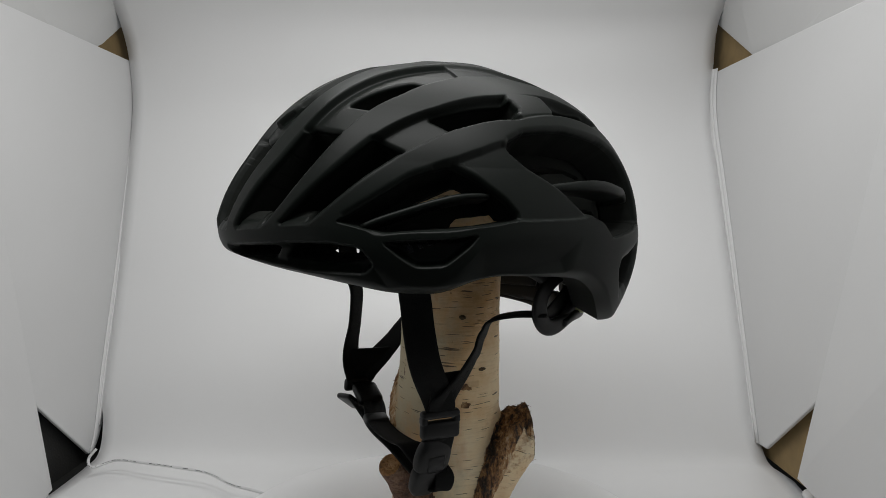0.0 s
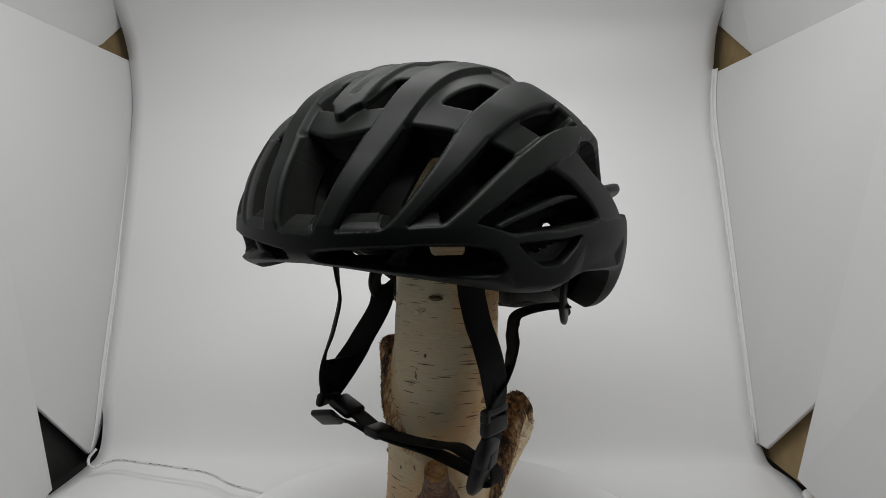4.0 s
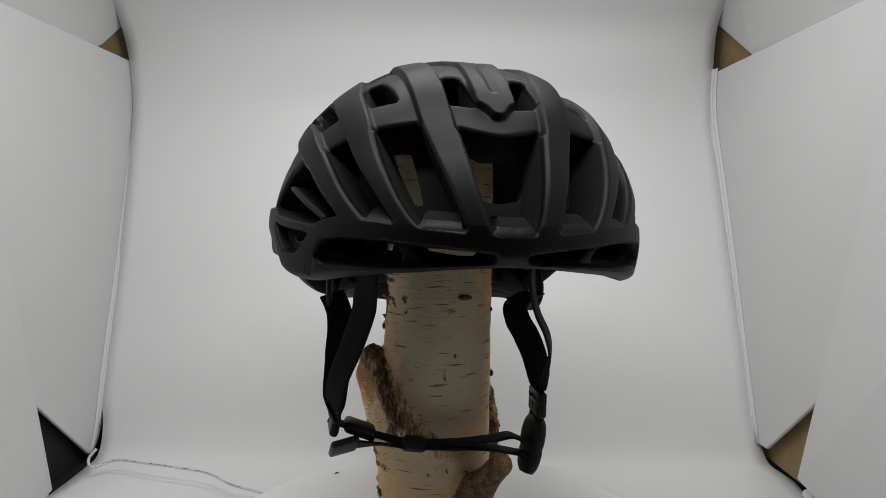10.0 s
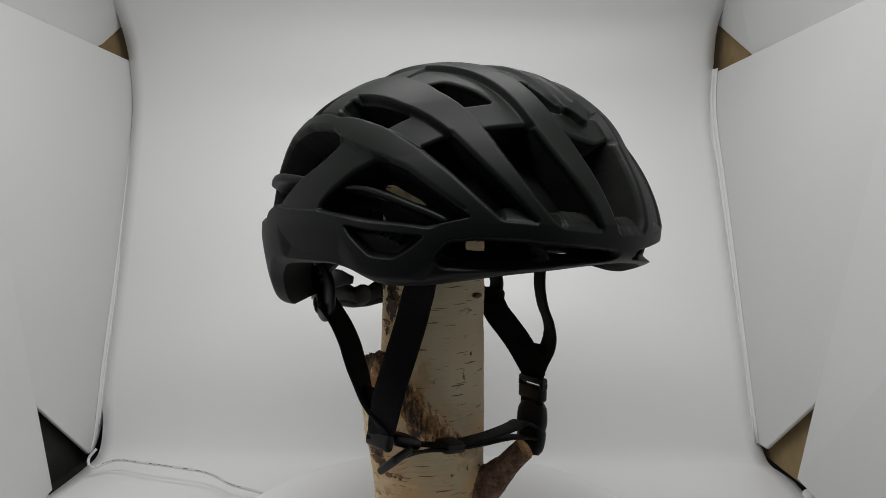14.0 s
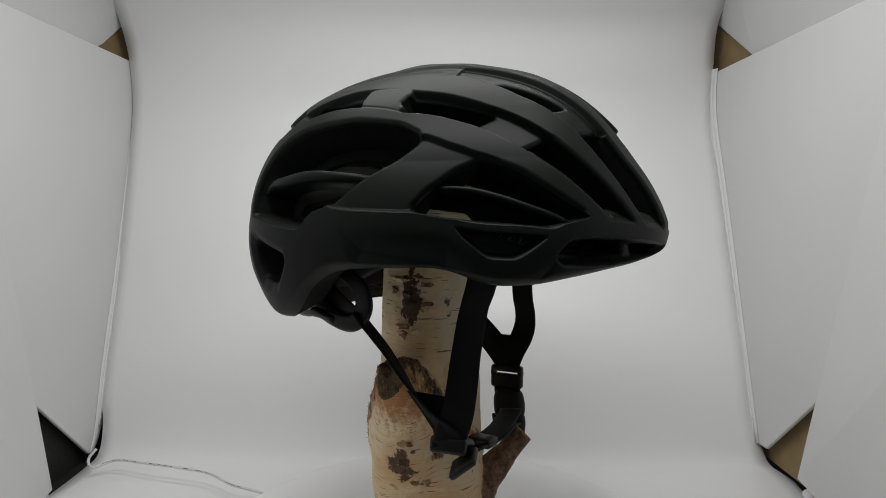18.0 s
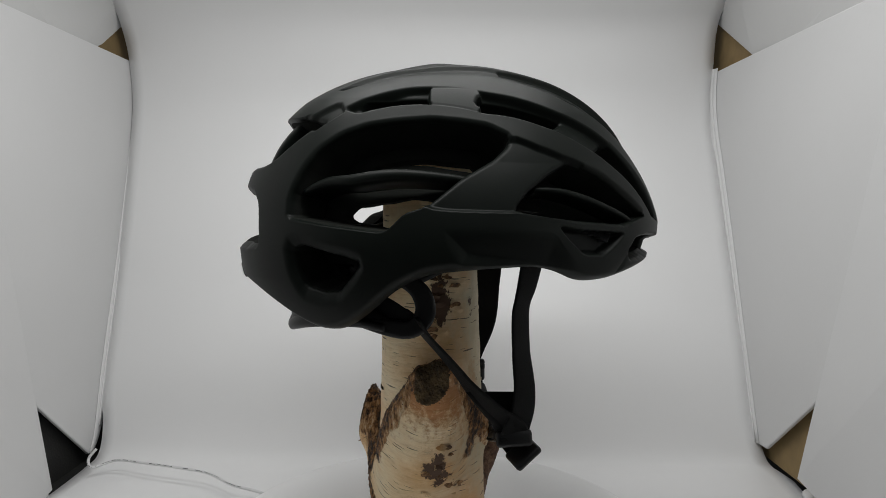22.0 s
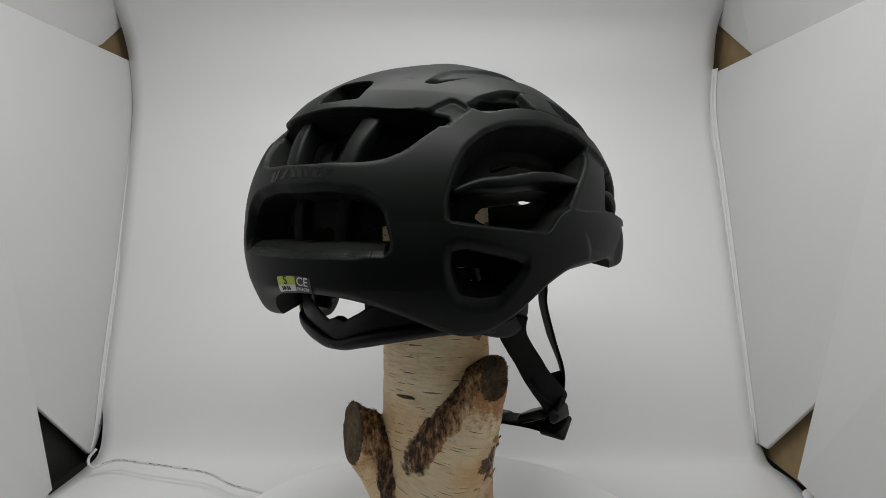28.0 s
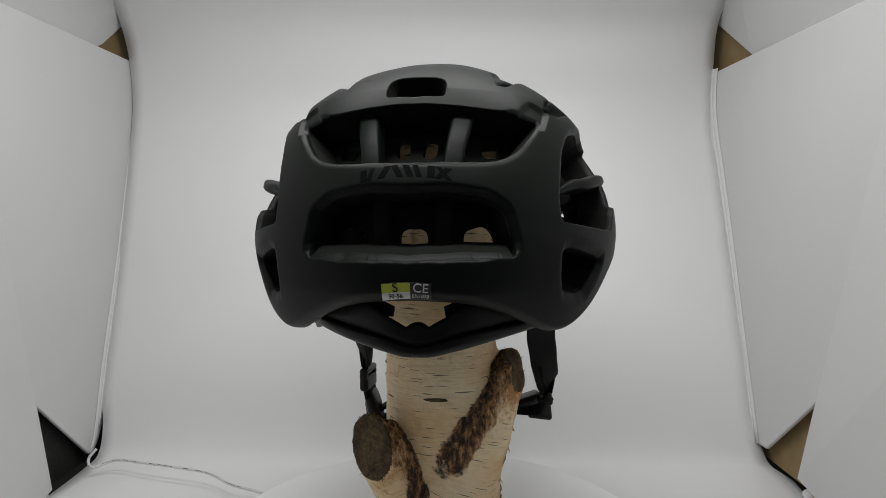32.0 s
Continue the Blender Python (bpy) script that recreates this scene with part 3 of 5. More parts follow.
def build_log():
    log = tagged(new("birch_log"), "upright birch log with three sawn branch stubs on the turntable", "log")
    points, quads = surface_net(log_field, (-0.0690, -0.0690, TABLE_Z - 0.0025), 0.00112, (120, 130, 268))
    normals = vertex_normals(points, quads)
    x, y, z = points.T
    fields = [trunk_field(x, y, z)]
    marks = {"torn": np.zeros(len(x)), "rust": np.zeros(len(x)), "bark": points.copy(), "deep": np.zeros(len(x))}
    flat = np.zeros(len(x))
    for i, stub in enumerate(STUBS):
        skin, over, along = stub_field(stub, x, y, z)
        fields.append(np.maximum(skin, over))
        axis = np.array(stub[0][-1]) - np.array(stub[0][0])
        axis /= np.linalg.norm(axis)
        inward = np.array([0, 0, 1.0]) - axis * axis[2]
        inward /= np.linalg.norm(inward)
        near = np.clip((fields[0] - skin) / 0.005 + 0.5, 0, 1)
        if i == 2:
            marks["torn"] = np.maximum(marks["torn"], np.exp(-((fields[0] - skin) / 0.003) ** 2) * np.clip((0.090 - z) / 0.01, 0, 1) * (x < 0.02))
        else:
            crease = np.exp(-((fields[0] - skin) / 0.0035) ** 2) * np.clip((z - (0.106 if i == 0 else 0.070)) / 0.012, 0, 1)
            facing = np.clip((normals @ inward + (0.66 if i == 0 else 0.50)) / 0.60, 0, 1) * np.clip((z - (0.094 if i == 0 else 0.060)) / 0.020, 0, 1)
            marks["torn"] = np.maximum(marks["torn"], np.maximum(near * facing, 0.9 * crease))
            # deep: high along the crease with the trunk and towards the sawn end
            marks["deep"] = np.maximum(marks["deep"], np.maximum(np.exp(-((fields[0] - skin) / 0.006) ** 2), 0.8 * near * np.clip((along - 0.72) / 0.25, 0, 1)))
            marks["rust"] = np.maximum(marks["rust"], near * np.clip((along - 0.28) / 0.50, 0, 1) * (1.0 if i == 0 else 0.45))
        marks["bark"][:, 2] += near * 0.8 * ((points @ axis) * 1.1 - z)
        flat = np.maximum(flat, np.where((over > -0.0009) & (skin < 0.0004), 1.0, 0.0) * (i + 1))
    solid = np.min(np.array(fields), axis=0)
    for path, radii in FORK_RIDGES:
        skin = stub_field((path, radii, (0, 0, 1)), x, y, z)[0]
        marks["torn"] = np.maximum(marks["torn"], np.clip((solid - skin) / 0.004 + 0.75, 0, 1))
    rough = np.array([0.00055 * fbm(p, 55, 3) + 0.00020 * fbm((p[0], p[1], p[2] * 3), 260, 2) for p in points])
    fibre = np.array([fbm((p[0], p[1], p[2] * 0.45), 420, 3) if m > 0.25 else 0.0 for p, m in zip(points, marks["torn"])])
    keep = np.where(z < TABLE_Z + 0.001, 0.0, 1.0)
    points = points + normals * (keep * (rough * np.where(flat > 0, 0.6, 1.0) + 0.0013 * marks["torn"] * fibre))[:, None]
    normals = vertex_normals(points, quads)
    owner = np.argmin(np.array(fields), axis=0)[quads]
    owner = np.array([np.bincount(o, minlength=4).argmax() for o in owner])
    sawn = np.sort(flat[quads], axis=1)[:, 1].astype(int)
    top = z[quads].mean(axis=1) > TRUNK_TOP - 0.0003
    log_piece("trunk", (owner == 0) & ~top & (sawn == 0), points, quads, normals, marks, M_BIRCH, log, "cream birch bark with dark dashes")
    log_piece("sawn_top", top, points, quads, normals, marks, M_TOPCUT, log, "pale sawn end")
    bark = [(M_BIRCH, "birch bark below, torn brown fibrous bark above"), (M_BIRCH, "birch bark below, torn brown fibrous bark above"), (M_TWIG, "thin red-brown bark")]
    for i, (mat, label) in enumerate(bark):
        ob = log_piece("branch_stub", (owner == i + 1) & (sawn == 0), points, quads, normals, marks, mat, log, label)
        log_piece("cut_end", sawn == i + 1, points, quads, normals, marks, M_TWIGCUT if i == 2 else M_CUT, ob, "orange-brown cut face" if i == 2 else "weathered dark brown cut face")
        splinters(ob, points, normals, np.where((flat == i + 1), 1, 0), quads, sawn == i + 1, i)
    hairs(log, points, normals, marks["torn"])
    return log


def spikes(name, feet, mat, parent, seed, long, wide):
    """Thin torn slivers that lift off the bark."""
    rnd = random.Random(seed)
    verts, faces = [], []
    for q, n in feet:
        q, n = Vector(q), Vector(n)
        t = (n * rnd.uniform(0.2, 0.8) + Vector((rnd.uniform(-1, 1), rnd.uniform(-1, 1), rnd.uniform(-0.5, 1.2)))).normalized()
        side = t.cross(n).normalized() * rnd.uniform(0.5, 1) * wide
        up = t.cross(side).normalized() * wide * 0.6
        k = len(verts)
        q = q - n * 0.0004
        verts += [q + side, q - side, q + up, q + t * rnd.uniform(0.4, 1) * long]
        faces += [(k, k + 1, k + 3), (k + 1, k + 2, k + 3), (k + 2, k, k + 3)]
    return mesh_object(name, verts, faces, mat, parent, smooth=False)


def splinters(parent, points, normals, flat, quads, sawn, seed):
    """Bark fringe round a sawn end."""
    inner = np.unique(quads[sawn])
    outer = np.setdiff1d(inner, np.unique(quads[sawn & (flat[quads].sum(axis=1) == 4)]))
    rnd = random.Random(seed)
    feet = [(points[i], normals[i]) for i in outer.tolist() if rnd.random() < (0.45 if seed < 2 else 0.12)]
    tagged(spikes("torn_fringe", feet, M_BARK, parent, seed, 0.0030, 0.0007), "ragged fringe of bark splinters", kind="stuff")


def hairs(parent, points, normals, torn):
    rnd = random.Random(8)
    spots = np.flatnonzero(torn > 0.62).tolist()
    feet = [(points[i], normals[i]) for i in rnd.sample(spots, min(1500, len(spots)))]
    tagged(spikes("bark_fibres", feet, M_BARK, parent, 3, 0.0026, 0.0003), "torn dark brown bark fibres in the forks", kind="stuff")


log = build_log()


def flakes():
    """Small curls of torn bark that lift off the trunk: ragged outlines, attached at one side."""
    rnd = random.Random(4)
    for lo, hi, turn, spread, count in ((0.190, 0.262, 180, 20, 26), (0.09, 0.20, 4, 16, 4), (0.07, 0.125, 182, 22, 18), (0.10, 0.24, 268, 6, 5)):
        for _ in range(count):
            z, a = rnd.uniform(lo, hi), math.radians(turn + rnd.uniform(-spread, spread))
            cx, cy, ax, ay = trunk_section(z)
            reach = np.linspace(0.075, 0.02, 260)
            hit = np.argmax(log_field(cx + reach * math.cos(a), cy + reach * math.sin(a), np.full(260, z)) < 0)
            foot = Vector((cx + reach[hit] * math.cos(a), cy + reach[hit] * math.sin(a), z))
            out = Vector((math.cos(a) / ax, math.sin(a) / ay, 0)).normalized()
            side = Vector((0, 0, 1)).cross(out)
            lean, size = rnd.uniform(0, 2 * math.pi), rnd.uniform(0.0018, 0.0046)
            verts, n = [], 11
            for layer in (0.0, 0.0005):
                verts.append(foot + out * (0.0004 + layer))
                for i in range(n):
                    b = 2 * math.pi * i / n
                    r = size * rnd.uniform(0.45, 1.15) if layer == 0 else (verts[1 + i] - foot).length
                    p = side * math.cos(b) * 1.2 + Vector((0, 0, 1)) * math.sin(b) * 0.75
                    lift = max(0.0, math.cos(b - lean)) * size * 0.55
                    verts.append(foot + p * r + out * (lift - 0.0006 + layer) if layer == 0 else verts[1 + i] + out * layer)
            m = n + 1
            faces = [(0, 1 + i, 1 + (i + 1) % n) for i in range(n)] + [(m, m + 1 + (i + 1) % n, m + 1 + i) for i in range(n)]
            faces += [(1 + i, m + 1 + i, m + 1 + (i + 1) % n, 1 + (i + 1) % n) for i in range(n)]
            mesh_object("bark_flake", verts, faces, M_BARK if rnd.random() < 0.45 else M_FLAKE, log, smooth=False)


flakes()


def knot(x, y, z, a, b, yaw, mat):
    bm = bmesh.new()
    bmesh.ops.create_icosphere(bm, subdivisions=3, radius=1)
    for v_ in bm.verts:
        v_.co *= 1 + 0.25 * fbm(v_.co, 2.5)
    bmesh.ops.transform(bm, matrix=pose(x, y, z, 0, 0, yaw) @ Matrix.Diagonal((a, 0.0014, b, 1)), verts=bm.verts)
    part("knot", bm, mat, log, "small dark knot in the bark")


knot(0.0109, -0.0245, 0.2145, 0.0048, 0.0018, 14, M_CUT)
knot(-0.0018, 0.0405, 0.1513, 0.0075, 0.0016, -2, M_CUT)
knot(0.0343, -0.0030, 0.203, 0.0022, 0.0016, 80, M_CUT)
knot(0.0355, 0.0110, 0.168, 0.0032, 0.0014, 96, M_CUT)


# ---- the helmet ----
HC = np.array([0.0, -0.012, -0.02])


HULL_KNOTS = [0.0, 0.45, 0.9, 1.2, 1.5, 1.75, 2.05]
HULL_BUMPS = [[-0.0002, 0.0002, 0.0012, 0.0001, 0.0004, 0.0005, 0.0032], [0.0011, -0.0007, 0.0009, 0.0004, -0.0006, 0.0029, -0.0023], [-0.0004, -0.0018, -0.0015, -0.001, -0.0008, -0.0024, 0.0001], [0.0002, 0.0003, 0.0001, -0.001, -0.0013, 0.0012, -0.0009], [-0.0017, 0.0002, -0.0001, -0.0004, 0.0006, 0.0, -0.0026]]


# gentle swellings of the hull: across, along, reach, height
LUMPS = [(0.4, -0.7, 0.40, 0.0037), (0.2, -1.2, 0.28, -0.0012), (0.2, -0.2, 0.18, -0.0013), (1.0, -1.1, 0.28, 0.0017), (0.8, -0.4, 0.28, -0.0013), (0.4, -1.1, 0.18, -0.0017), (0.2, -0.5, 0.18, 0.0008), (1.0, 1.2, 0.28, 0.0007)]


def hull_radius(d):
    """Distance from the helmet's middle to its smooth outer envelope, by direction (front is -y)."""
    az = np.arctan2(d[..., 0], d[..., 1])
    a = 0.1215 * (1 + 0.0318 * np.cos(az) + 0.0444 * np.cos(2 * az))
    b = np.where(d[..., 1] < 0, 0.1355, 0.1458)
    up = d[..., 2] > 0
    c, mm = np.where(up, 0.113, 0.1213), np.where(up, 1.9722, 1.774)
    h = np.abs(d[..., 0] / a) ** 1.942 + np.abs(d[..., 1] / b) ** 1.942
    q = (h ** (mm / 1.942) + np.abs(d[..., 2] / c) ** mm) ** (1 / mm)
    el, hc = np.maximum(d[..., 2], 0), np.sqrt(np.maximum(1 - d[..., 2] ** 2, 0))
    rho = np.arccos(np.clip(d[..., 2], -1, 1))
    bump = 0.0018 * np.exp(-((np.abs(az) - 2.0) / 0.35) ** 2 - ((rho - 1.15) / 0.4) ** 2)
    for k in range(5):
        fade = np.minimum(rho / 0.3, 1) ** 2 if k else 1.0
        bump = bump + fade * np.cos(k * az) * np.interp(rho, HULL_KNOTS, HULL_BUMPS[k])
    flat = np.sqrt(d[..., 0] ** 2 + d[..., 1] ** 2) + 1e-9
    pu, pv = np.abs(d[..., 0]) / flat * rho, d[..., 1] / flat * rho
    for a0, b0, reach, high in LUMPS:
        bump = bump + high * (np.exp(-((pu - a0) ** 2 + (pv - b0) ** 2) / reach ** 2) + np.exp(-((pu + a0) ** 2 + (pv - b0) ** 2) / reach ** 2))
    return bump + (1 + el * hc * (0.0479 * np.cos(az) + 0.0139 * np.cos(2 * az) + 0.0072 * np.cos(3 * az) - 0.0277 * el)) / q


def direction(u, v):
    rho = np.sqrt(u * u + v * v) + 1e-9
    return np.stack([np.sin(rho) * u / rho, np.sin(rho) * v / rho, np.cos(rho)], -1)


def on_hull(u, v, depth=0.0):
    d = direction(np.asarray(u, float), np.asarray(v, float))
    return HC + d * (hull_radius(d) - depth)[..., None]


def round_corners(poly, cut=0.018):
    """Corners are cut off a little, so that openings have small round corners."""
    out = []
    for a, b in zip(poly, poly[1:] + poly[:1]):
        k = min(0.25, cut / math.dist(a, b))
        out += [(a[0] + (b[0] - a[0]) * k, a[1] + (b[1] - a[1]) * k), (b[0] - (b[0] - a[0]) * k, b[1] - (b[1] - a[1]) * k)]
    return out


def round_edges(poly, n=3):
    """Low outlines run level round the hull: their edges are split along the way round."""
    out = []
    for a, b in zip(poly, poly[1:] + poly[:1]):
        ra, rb = math.hypot(*a), math.hypot(*b)
        if min(ra, rb) < 0.95 or abs(ra - rb) > 0.3:
            out.append(a)
            continue
        pa, pb = math.atan2(a[0], a[1]), math.atan2(b[0], b[1])
        if abs(pa - pb) > math.pi:
            pb += 2 * math.pi if pb < pa else -2 * math.pi
        for k in range(n):
            t = k / n
            r, p = ra + (rb - ra) * t, pa + (pb - pa) * t
            out.append((r * math.sin(p), r * math.cos(p)))
    return out


def inside(poly, u, v):
    """Signed distance in metres (positive inside) from the outline of a cell on the hull."""
    p = np.array(round_edges(round_corners(poly)), float)
    near = (u > p[:, 0].min() - 0.06) & (u < p[:, 0].max() + 0.06) & (v > p[:, 1].min() - 0.06) & (v < p[:, 1].max() + 0.06)
    full = np.full(u.shape, -0.05)
    u, v = u[near], v[near]
    best = np.full(u.shape, 1e9)
    odd = np.zeros(u.shape, bool)
    for (ax, ay), (bx, by) in zip(p, np.roll(p, -1, 0)):
        ex, ey = bx - ax, by - ay
        t = np.clip(((u - ax) * ex + (v - ay) * ey) / (ex * ex + ey * ey + 1e-12), 0, 1)
        best = np.minimum(best, (u - ax - t * ex) ** 2 + (v - ay - t * ey) ** 2)
        odd ^= ((ay > v) != (by > v)) & (u < ex * (v - ay) / (by - ay + 1e-12) + ax)
    full[near] = np.where(odd, 1, -1) * np.sqrt(best) * 0.118
    return full


# openings right through the shell: outlines on the half hull
HOLES = {}


def vent(name, *outline):
    HOLES[name] = list(outline)


vent("brow_centre", (-0.2, -1.105), (0.04, -1.10), (0.14, -1.072), (0.23, -1.032), (0.207, -1.215), (0.177, -1.38), (0.15, -1.48), (0.118, -1.535), (-0.2, -1.54))
vent("crown_front", (0.232, -0.645), (0.137, -0.66), (0.112, -0.81), (0.10, -0.915), (0.115, -0.922), (0.238, -0.885), (0.243, -0.84))
vent("channel_one", (0.405, -0.955), (0.642, -0.856), (0.64, -1.07), (0.605, -1.25), (0.56, -1.36), (0.51, -1.43), (0.26, -1.505), (0.285, -1.43), (0.33, -1.30), (0.365, -1.17), (0.395, -1.03))
vent("channel_two", (0.785, -0.755), (0.94, -0.66), (0.915, -0.90), (0.872, -1.10), (0.815, -1.24), (0.73, -1.30), (0.64, -1.36), (0.71, -1.19), (0.765, -1.0))
vent("upper_one", (0.515, -0.40), (0.60, -0.32), (0.64, -0.52), (0.637, -0.668), (0.56, -0.722), (0.475, -0.765), (0.48, -0.66), (0.50, -0.50))
vent("upper_two", (0.79, 0.06), (0.80, -0.10), (0.81, -0.30), (0.815, -0.47), (0.95, -0.36), (0.94, -0.15), (0.925, 0.0), (0.87, 0.10))
vent("upper_three", (0.66, 0.70), (0.64, 0.65), (0.68, 0.48), (0.735, 0.32), (0.80, 0.345), (0.765, 0.46), (0.735, 0.56))
vent("ear", (1.098, -0.468), (1.205, -0.337), (1.35, -0.168), (1.43, -0.09), (1.455, -0.12), (1.44, -0.36), (1.37, -0.61), (1.19, -0.945), (1.09, -1.035), (0.945, -1.135), (1.02, -0.93), (1.06, -0.69))
vent("side", (0.86, 1.235), (0.80, 1.16), (0.775, 1.04), (0.765, 0.93), (0.785, 0.80), (0.825, 0.67), (0.88, 0.53), (0.93, 0.34), (0.975, 0.18), (1.005, 0.04), (1.06, -0.085), (1.105, -0.075), (1.19, 0.03), (1.27, 0.235), (1.355, 0.50), (1.335, 0.62), (1.352, 0.75), (1.325, 0.81), (1.19, 0.975), (1.07, 1.09))
vent("rear_low_side", (0.935, 1.315), (0.985, 1.26), (1.30, 1.03), (1.357, 0.985), (1.36, 1.07), (1.33, 1.23), (1.23, 1.335), (1.09, 1.42), (1.0, 1.39))
vent("rear_top", (-0.2, 1.003), (0.06, 1.003), (0.21, 0.993), (0.36, 0.962), (0.45, 0.918), (0.52, 0.888), (0.625, 0.845), (0.60, 0.94), (0.525, 1.11), (0.455, 1.18), (0.365, 1.225), (0.23, 1.26), (-0.2, 1.275))
vent("rear_mid", (-0.2, 1.385), (0.2, 1.37), (0.4, 1.345), (0.52, 1.36), (0.62, 1.46), (0.62, 1.51), (0.40, 1.58), (-0.2, 1.63))
vent("crown_rear", (-0.2, 0.79), (0.105, 0.79), (0.14, 0.83), (0.145, 0.94), (0.12, 0.957), (-0.2, 0.957))
vent("crown_slot", (0.365, 0.735), (0.39, 0.62), (0.44, 0.47), (0.475, 0.38), (0.478, 0.50), (0.45, 0.62), (0.41, 0.71))
vent("brow_slot", (0.11, -1.60), (0.2, -1.58), (0.62, -1.455), (0.56, -1.54), (0.28, -1.63), (0.15, -1.64))
vent("brow_slot_side", (0.7, -1.40), (0.98, -1.215), (1.10, -1.12), (1.20, -1.10), (1.02, -1.31), (0.8, -1.44), (0.67, -1.5))
# roundness of an outline's lip, and how far the wall leans in per metre of depth
LIPS = {"rear_low_side": 0.0065, "rear_mid": 0.0040, "crown_front": 0.0016, "upper_one": 0.0014, "upper_two": 0.0016, "upper_three": 0.0016, "crown_slot": 0.0016, "crown_rear": 0.0018, "ear": 0.0026}
LEAN = {"brow_centre": 0.07, "channel_one": 0.05, "channel_two": 0.05, "side": 0.10, "ear": 0.08, "rear_top": 0.06, "rear_mid": 0.05}
# vents whose lower wall runs in as a sloping shelf
SHELF = {"brow_centre": 1.1, "channel_one": 1.1, "channel_two": 0.9, "rear_mid": 0.6}
# hollows with a floor: depth, softness of the step, outline
HOLLOWS = []


def hollow(deep, soft, *outline):
    HOLLOWS.append((deep, soft, list(outline)))


# the gutters between the ribs, from the brow to the rear
hollow(0.0030, 0.0012, (0.095, -0.97), (0.245, -0.93), (0.262, -0.35), (0.245, -0.12), (0.115, -0.12), (0.10, -0.5))
hollow(0.0042, 0.0012, (0.395, -1.0), (0.645, -0.90), (0.64, -0.60), (0.60, -0.22), (0.57, -0.12), (0.40, -0.12), (0.40, -0.4))
hollow(0.0026, 0.0020, (0.40, -0.3), (0.60, -0.25), (0.535, 0.3), (0.44, 0.72), (0.37, 0.76), (0.34, 0.45), (0.385, 0.1))
hollow(0.0050, 0.0013, (0.785, -0.80), (0.945, -0.70), (0.955, -0.45), (0.935, 0.05), (0.82, 0.4), (0.73, 0.69), (0.63, 0.75), (0.665, 0.42), (0.77, 0.0), (0.80, -0.4))
# the panel over the middle vent, the groove behind it
hollow(0.0045, 0.0012, (-0.2, -0.925), (0.095, -0.925), (0.10, -0.87), (0.25, -0.84), (0.242, -1.08), (-0.2, -1.14))
hollow(0.0022, 0.0026, (-0.2, -0.86), (0.022, -0.86), (0.036, -0.4), (0.03, -0.1), (-0.2, -0.1))
# the closed panel under the ear vent
hollow(0.0070, 0.0017, (1.462, -0.395), (1.402, -0.62), (1.20, -0.985), (1.31, -0.935), (1.425, -0.850), (1.508, -0.68), (1.497, -0.48))
# the strap-like band between the side vents
hollow(0.0028, 0.0014, (1.065, -0.1), (1.075, -0.58), (1.25, -0.5), (1.44, -0.17), (1.468, -0.04), (1.39, 0.47), (1.3, 0.5), (1.15, 0.12))
hollow(0.0024, 0.0014, (0.49, 0.92), (0.555, 0.745), (0.665, 0.735), (0.64, 0.92))
hollow(0.002, 0.0014, (0.205, 0.785), (0.2, 0.74), (0.305, 0.685), (0.32, 0.75))
# under the brow ridge
hollow(0.0075, 0.0022, (0.09, -1.60), (0.42, -1.52), (0.74, -1.375), (0.98, -1.205), (1.13, -1.10), (1.24, -1.08), (1.22, -1.16), (0.88, -1.44), (0.45, -1.605), (0.1, -1.645))
hollow(0.003, 0.0022, (-0.2, 1.365), (0.22, 1.35), (0.42, 1.325), (0.54, 1.34), (0.64, 1.46), (0.40, 1.585), (-0.2, 1.63))
# the sides draw in gently under their edge line
UNDERCUT = [(1.47, 0.42), (1.50, 0.30), (1.525, -0.10), (1.50, -0.40), (1.525, -0.48), (1.575, -0.62), (1.55, -0.78), (1.44, -0.96), (1.33, -1.03), (1.19, -1.09), (1.45, -1.15), (1.70, -0.75), (1.80, -0.5), (1.80, 0.0), (1.70, 0.35)]
# where the foam liner is open too
THROUGH = []


def through_foam(*outline):
    THROUGH.append(list(outline))


through_foam((-0.2, -1.105), (0.09, -1.105), (0.104, -1.068), (0.228, -1.044), (0.20, -1.245), (0.16, -1.36), (-0.2, -1.40))
through_foam((0.515, -0.93), (0.64, -0.82), (0.63, -1.05), (0.575, -1.27), (0.505, -1.31))
through_foam((1.11, -0.845), (1.117, -0.755), (1.153, -0.413), (1.18, -0.336), (1.215, -0.352), (1.194, -0.584), (1.158, -0.73))
through_foam((1.365, -0.55), (1.342, -0.474), (1.384, 0.0), (1.469, 0.009), (1.45, -0.36), (1.40, -0.52))
through_foam((0.985, 1.09), (1.0, 1.0), (1.144, 0.78), (1.20, 0.62), (1.28, 0.46), (1.37, 0.45), (1.33, 0.75), (1.264, 0.861), (1.193, 0.93), (1.07, 1.055))
through_foam((0.89, 0.80), (0.955, 0.60), (1.0, 0.47), (1.10, 0.12), (1.165, 0.12), (1.05, 0.47), (0.99, 0.60), (0.93, 0.80))
through_foam((0.05, 1.04), (0.128, 1.04), (0.12, 1.17), (0.035, 1.18))
through_foam((0.37, 1.03), (0.52, 0.93), (0.53, 1.03), (0.40, 1.10))
through_foam((-0.2, 1.515), (0.06, 1.515), (0.10, 1.535), (0.105, 1.63), (-0.2, 1.63))
through_foam((0.345, 1.49), (0.467, 1.43), (0.53, 1.43), (0.60, 1.47), (0.60, 1.51), (0.344, 1.55))
through_foam((1.02, 1.37), (1.24, 1.20), (1.33, 1.19), (1.28, 1.30), (1.15, 1.37))
through_foam((0.14, -1.56), (0.36, -1.505), (0.57, -1.445), (0.54, -1.55), (0.37, -1.6), (0.17, -1.635))
